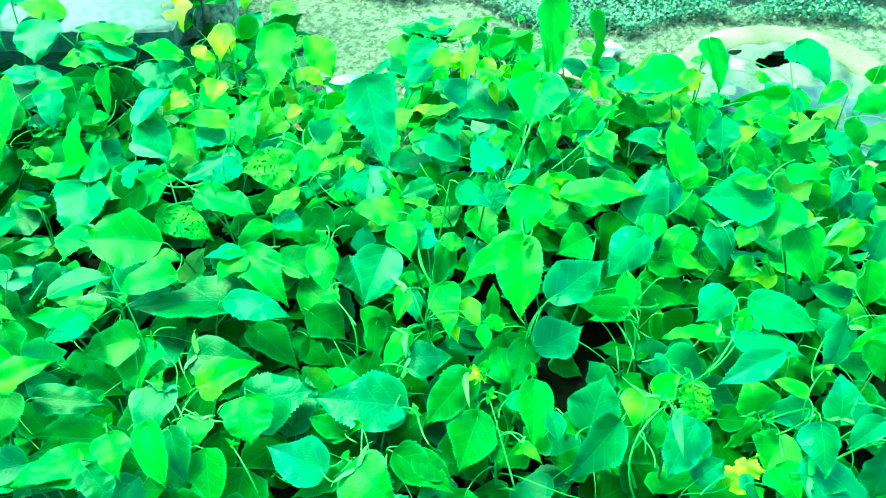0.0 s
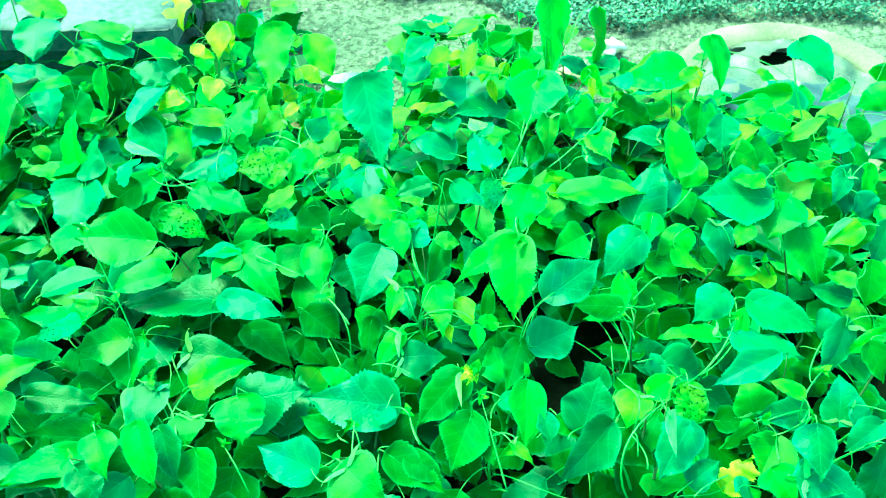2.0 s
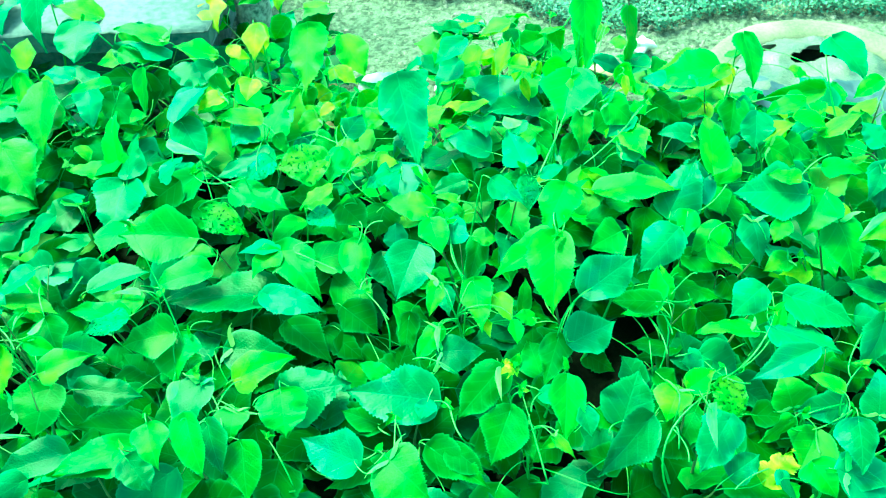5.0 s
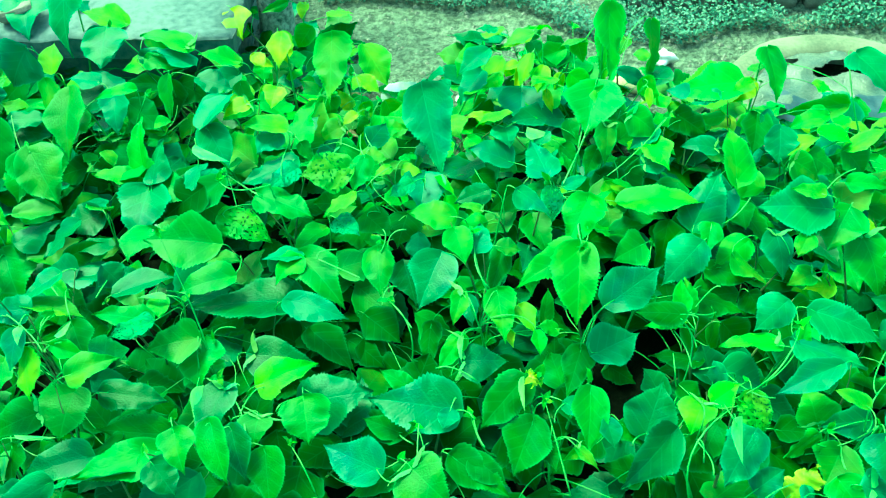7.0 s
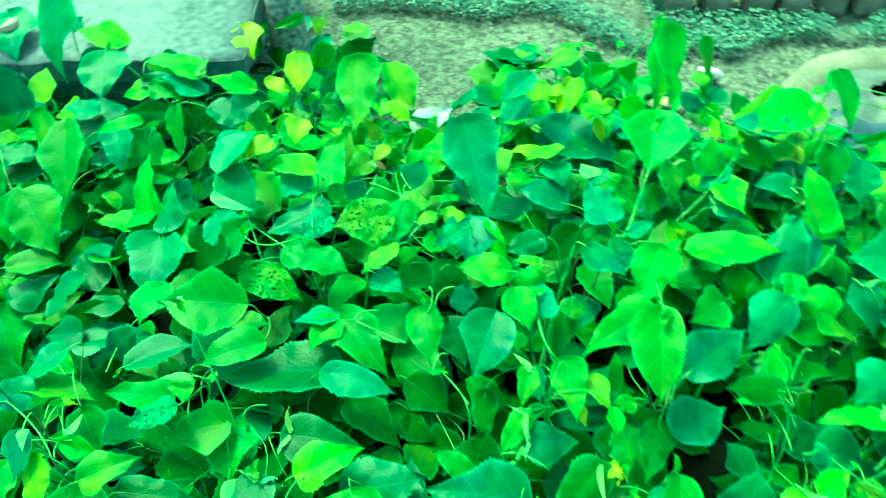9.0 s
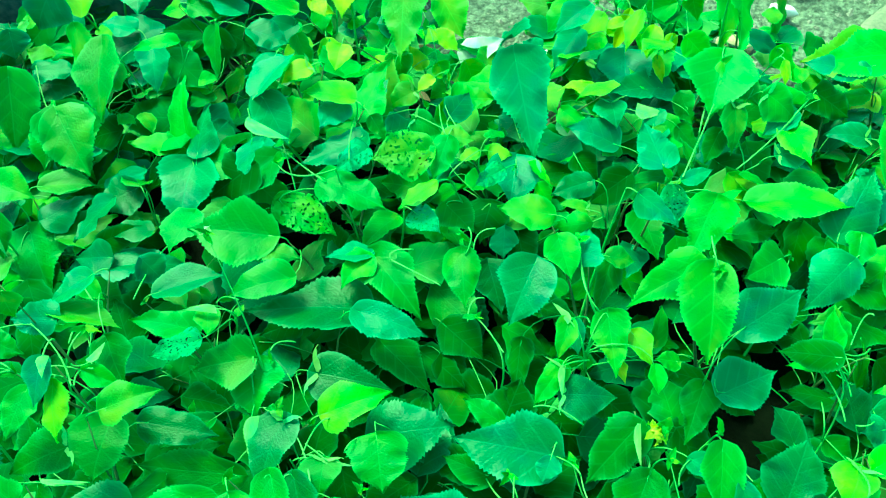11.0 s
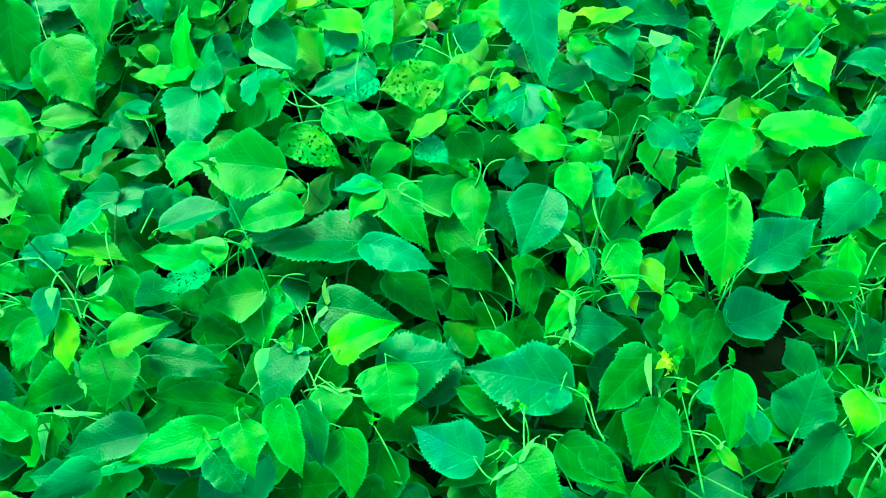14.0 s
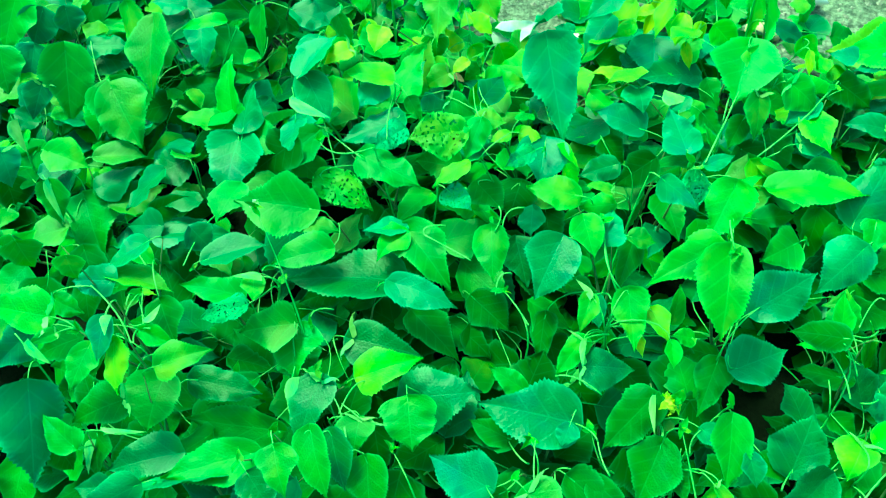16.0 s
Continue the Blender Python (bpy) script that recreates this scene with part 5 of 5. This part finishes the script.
def build_tub():
    cx, cy, r = 0.905, 1.70, 0.312
    tub = thing("cement_tub", cx, cy, 0, "broken round cement tub with torn white plastic sheet inside", "tub")
    n = 56
    prof = [(r + 0.004, -0.05), (r + 0.012, 0.03), (r + 0.016, 0.052), (r + 0.008, 0.062), (r - 0.008, 0.066), (r - 0.035, 0.064), (r - 0.062, 0.056), (r - 0.068, 0.045), (r - 0.07, -0.04)]
    verts, faces = [], []
    for i in range(n):
        a = 2 * math.pi * i / n
        for rr, z in prof:
            k = 1 + 0.012 * noise.noise(Vector((math.cos(a) * 3, math.sin(a) * 3, z * 9)))
            verts.append((rr * k * math.cos(a), rr * k * math.sin(a), z + 0.004 * noise.noise(Vector((a * 4, z * 20, 0)))))
    m = len(prof)
    for i in range(n):
        for k in range(m - 1):
            a, b = i * m + k, ((i + 1) % n) * m + k
            faces.append((a, b, b + 1, a + 1))
    raw("rim", verts, faces, CLAY, tub)
    bm = bmesh.new()
    bmesh.ops.create_grid(bm, x_segments=120, y_segments=120, size=r - 0.06)
    gone = []
    for v in bm.verts:
        d = math.hypot(v.co.x, v.co.y)
        if d > r - 0.062:
            gone.append(v)
        e1 = ((v.co.x - 0.005) / 0.088) ** 2 + ((v.co.y - 0.168 - 0.20 * v.co.x) / (0.017 + 0.16 * max(0.0, v.co.x + 0.03))) ** 2
        e2 = ((v.co.x + 0.11) / 0.04) ** 2 + ((v.co.y - 0.205 - 0.3 * (v.co.x + 0.11)) / 0.009) ** 2
        ragged = 1.5 * noise.noise(v.co * 22) + 0.45 * noise.noise(v.co * 50)
        if e1 + ragged < 1 or e2 + ragged < 1:
            gone.append(v)
        v.co.z = 0.052 + 0.014 * noise.noise(v.co * 7) + 0.012 * noise.noise(v.co * 19) 
    bmesh.ops.delete(bm, geom=list(set(gone)), context="VERTS")
    for f in bm.faces:
        if f.calc_center_median().y + 0.06 * noise.noise(f.calc_center_median() * 12) < 0.05:
            f.material_index = 1
    lining = part("plastic_sheet", bm, PLASTIC, tub, "torn white and blue plastic sheet")
    lining.data.materials.append(BLUE)
    # shallow near-black disc, its colour standing for the dark depth below the holes
    bm = bmesh.new()
    bmesh.ops.create_circle(bm, cap_ends=True, segments=40, radius=r - 0.028)
    floor_in = part("bottom", bm, SHADED_SOIL, tub)
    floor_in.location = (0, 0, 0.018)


build_tub()


def build_edging():
    wall = thing("brick_edging", 1.10, 2.29, 0, "low row of dusty spaced bricks edging the ground", "edging")
    rnd = random.Random(4)
    shapes = []
    for s in range(4):
        b = part("brick", boxed(0.075, 0.1, 0.085, 0.006, s * 3, 0.006, 2), BRICK, wall)
        shapes.append(b)
    for i in range(14):
        ob = shapes[i] if i < 4 else new("brick", shapes[i % 4].data)
        ob.parent = wall
        ob.matrix_basis = pose(-0.65 + 0.105 * i + rnd.uniform(-0.01, 0.01), rnd.uniform(-0.012, 0.012), -0.008, 0, rnd.uniform(-3, 3), rnd.uniform(-7, 7))
    top = part("coping", boxed(1.55, 0.1, 0.035, 0.006, 9, 0.006, 4), BRICK, wall)
    top.location = (0.02, 0.01, 0.075)


build_edging()


def build_herbs():
    """The mat of tiny-leaved weeds along the far edge of the open soil."""
    rnd = random.Random(12)
    verts, faces = [], []
    count = 0
    while count < 44000:
        x, y = rnd.uniform(-0.55, 1.9), rnd.uniform(1.95, 2.75)
        edge_y = 2.12 + 0.015 * math.sin(x * 9) - 0.06 * math.exp(-((x - 0.45) / 0.22) ** 2) + 0.14 * max(0.0, min(1.0, (0.2 - x) / 0.2)) + 0.04 * noise.noise(Vector((x * 5, 0, 0)))
        if noise.noise(Vector((x * 5, y * 5, 2))) < -0.3 or y < edge_y or (y > edge_y + 0.16 and rnd.random() < 0.55 and noise.noise(Vector((x * 3, y * 3, 7))) < 0.05):
            continue
        if 2.22 < y < 2.36 and x > 0.4:
            continue
        count += 1
        s, a = rnd.uniform(0.0026, 0.0055), rnd.uniform(0, 6.28)
        m = pose(x, y, rnd.uniform(0.004, 0.05), rnd.uniform(-40, 40), rnd.uniform(-40, 40), math.degrees(a)).to_4x4()
        k = len(verts)
        for px, py in ((0, -1.2), (0.7, -0.4), (0.6, 0.6), (0, 1.2), (-0.6, 0.6), (-0.7, -0.4)):
            verts.append(m @ Vector((px * s, py * s, 0.25 * abs(px) * s)))
        faces += [(k, k + 1, k + 2, k + 3), (k, k + 3, k + 4, k + 5)]
    tagged(raw("ground_herbs", verts, faces, HERB), "mat of tiny green leafy weeds on the soil", "weeds", kind="stuff")


build_herbs()


def litter():
    rnd = random.Random(21)
    paper = part("crumpled_paper", lumpy(0.026, 2, 3, 0.9, (1, 0.9, 0.7)), PAPER)
    paper.location = (0.474, 1.965, 0.02)
    tagged(paper, "crumpled white scrap of paper on the soil", "litter")
    tan = part("tan_stone", lumpy(0.04, 5, 2, 0.5, (1.1, 0.8, 0.7)), STONE)
    tan.location = (0.351, 1.854, 0.012)
    tagged(tan, "rough tan stone lying on the soil", "stone")
    pink = part("brick_fragment", boxed(0.09, 0.05, 0.035, 0.006, 7, 0.012, 2), BRICK)
    pink.matrix_basis = pose(-1.245, 1.837, 0.238, 0, 0, 24)
    tagged(pink, "pinkish brick fragment lying on the platform", "stone")
    verts, faces = [], []
    for i in range(1500):
        x, y, s = rnd.uniform(-1.2, 1.6), rnd.uniform(1.55, 2.7), rnd.uniform(0.003, 0.011)
        k = len(verts)
        z = ground_height(x, y)
        for dx, dy, dz in ((1, 0, 0), (0.2, 0.9, 0), (-0.9, 0.3, 0), (-0.4, -0.8, 0), (0.5, -0.7, 0), (0.1, 0, 0.8)):
            verts.append((x + s * dx * rnd.uniform(0.7, 1.2), y + s * dy * rnd.uniform(0.7, 1.2), z + s * dz))
        for a in range(5):
            faces.append((k + a, k + (a + 1) % 5, k + 5))
    tagged(raw("gravel", verts, faces, PEBBLE, smooth=False), "scattered grey grit and small stones", "gravel", kind="stuff")


litter()


def tiny_heads():
    """The withered shoot tip and the crumpled yellow bud among the leaves."""
    rnd = random.Random(4)
    for x, y, z, looks, label, s in ((-0.572, 0.907, 0.461, "wwp", "small withered whitish bud on a shoot tip", 0.011),
                                     (0.061, 0.718, 0.321, "yyyYygl", "crumpled yellow bud on a shoot tip", 0.024)):
        p = min(PLANTS, key=lambda q: (q.x - x) ** 2 + (q.y - y) ** 2)
        for k, look_of in enumerate(looks):
            petal = new("bud_leaf", CRUMPLED if k % 2 else SMALL_BLADES[k])
            petal.parent = p.ob
            petal["label"] = label
            up = 35 if look_of in "gl" else -25
            m = pose(x - p.x, y - p.y, z, up + rnd.uniform(-15, 25), rnd.uniform(-35, 35), 360 * k / len(looks) + rnd.uniform(-20, 20))
            size = s * rnd.uniform(0.8, 1.15)
            petal.matrix_basis = m @ Matrix.Diagonal((size * 0.75, size, size, 1))
            petal.material_slots[0].link = "OBJECT"
            petal.material_slots[0].material = LEAF[look_of]


tiny_heads()


def dry_leaves():
    """Dead leaves lying in the open soil at the edge of the bed."""
    rnd = random.Random(31)
    for i in range(16):
        x, y = (-0.36, 1.53) if i == 0 else (rnd.uniform(-0.5, 0.6), rnd.uniform(1.5, 1.8))
        ob = new("dead_leaf", SMALL_BLADES[i % 8])
        s = rnd.uniform(0.03, 0.06)
        ob.matrix_basis = pose(x, y, 0.12 if i == 0 else 0.025, rnd.uniform(-20, 20), rnd.uniform(-20, 20), rnd.uniform(0, 360)) @ Matrix.Diagonal((s * 0.7, s, s, 1))
        ob.material_slots[0].link = "OBJECT"
        ob.material_slots[0].material = PAPER if i % 5 == 4 else DRY
        tagged(ob, "pale bleached dead leaf on the soil" if i % 5 == 4 else "brown dead leaf lying at the bed edge", "dead leaf", "dead leaves")


dry_leaves()
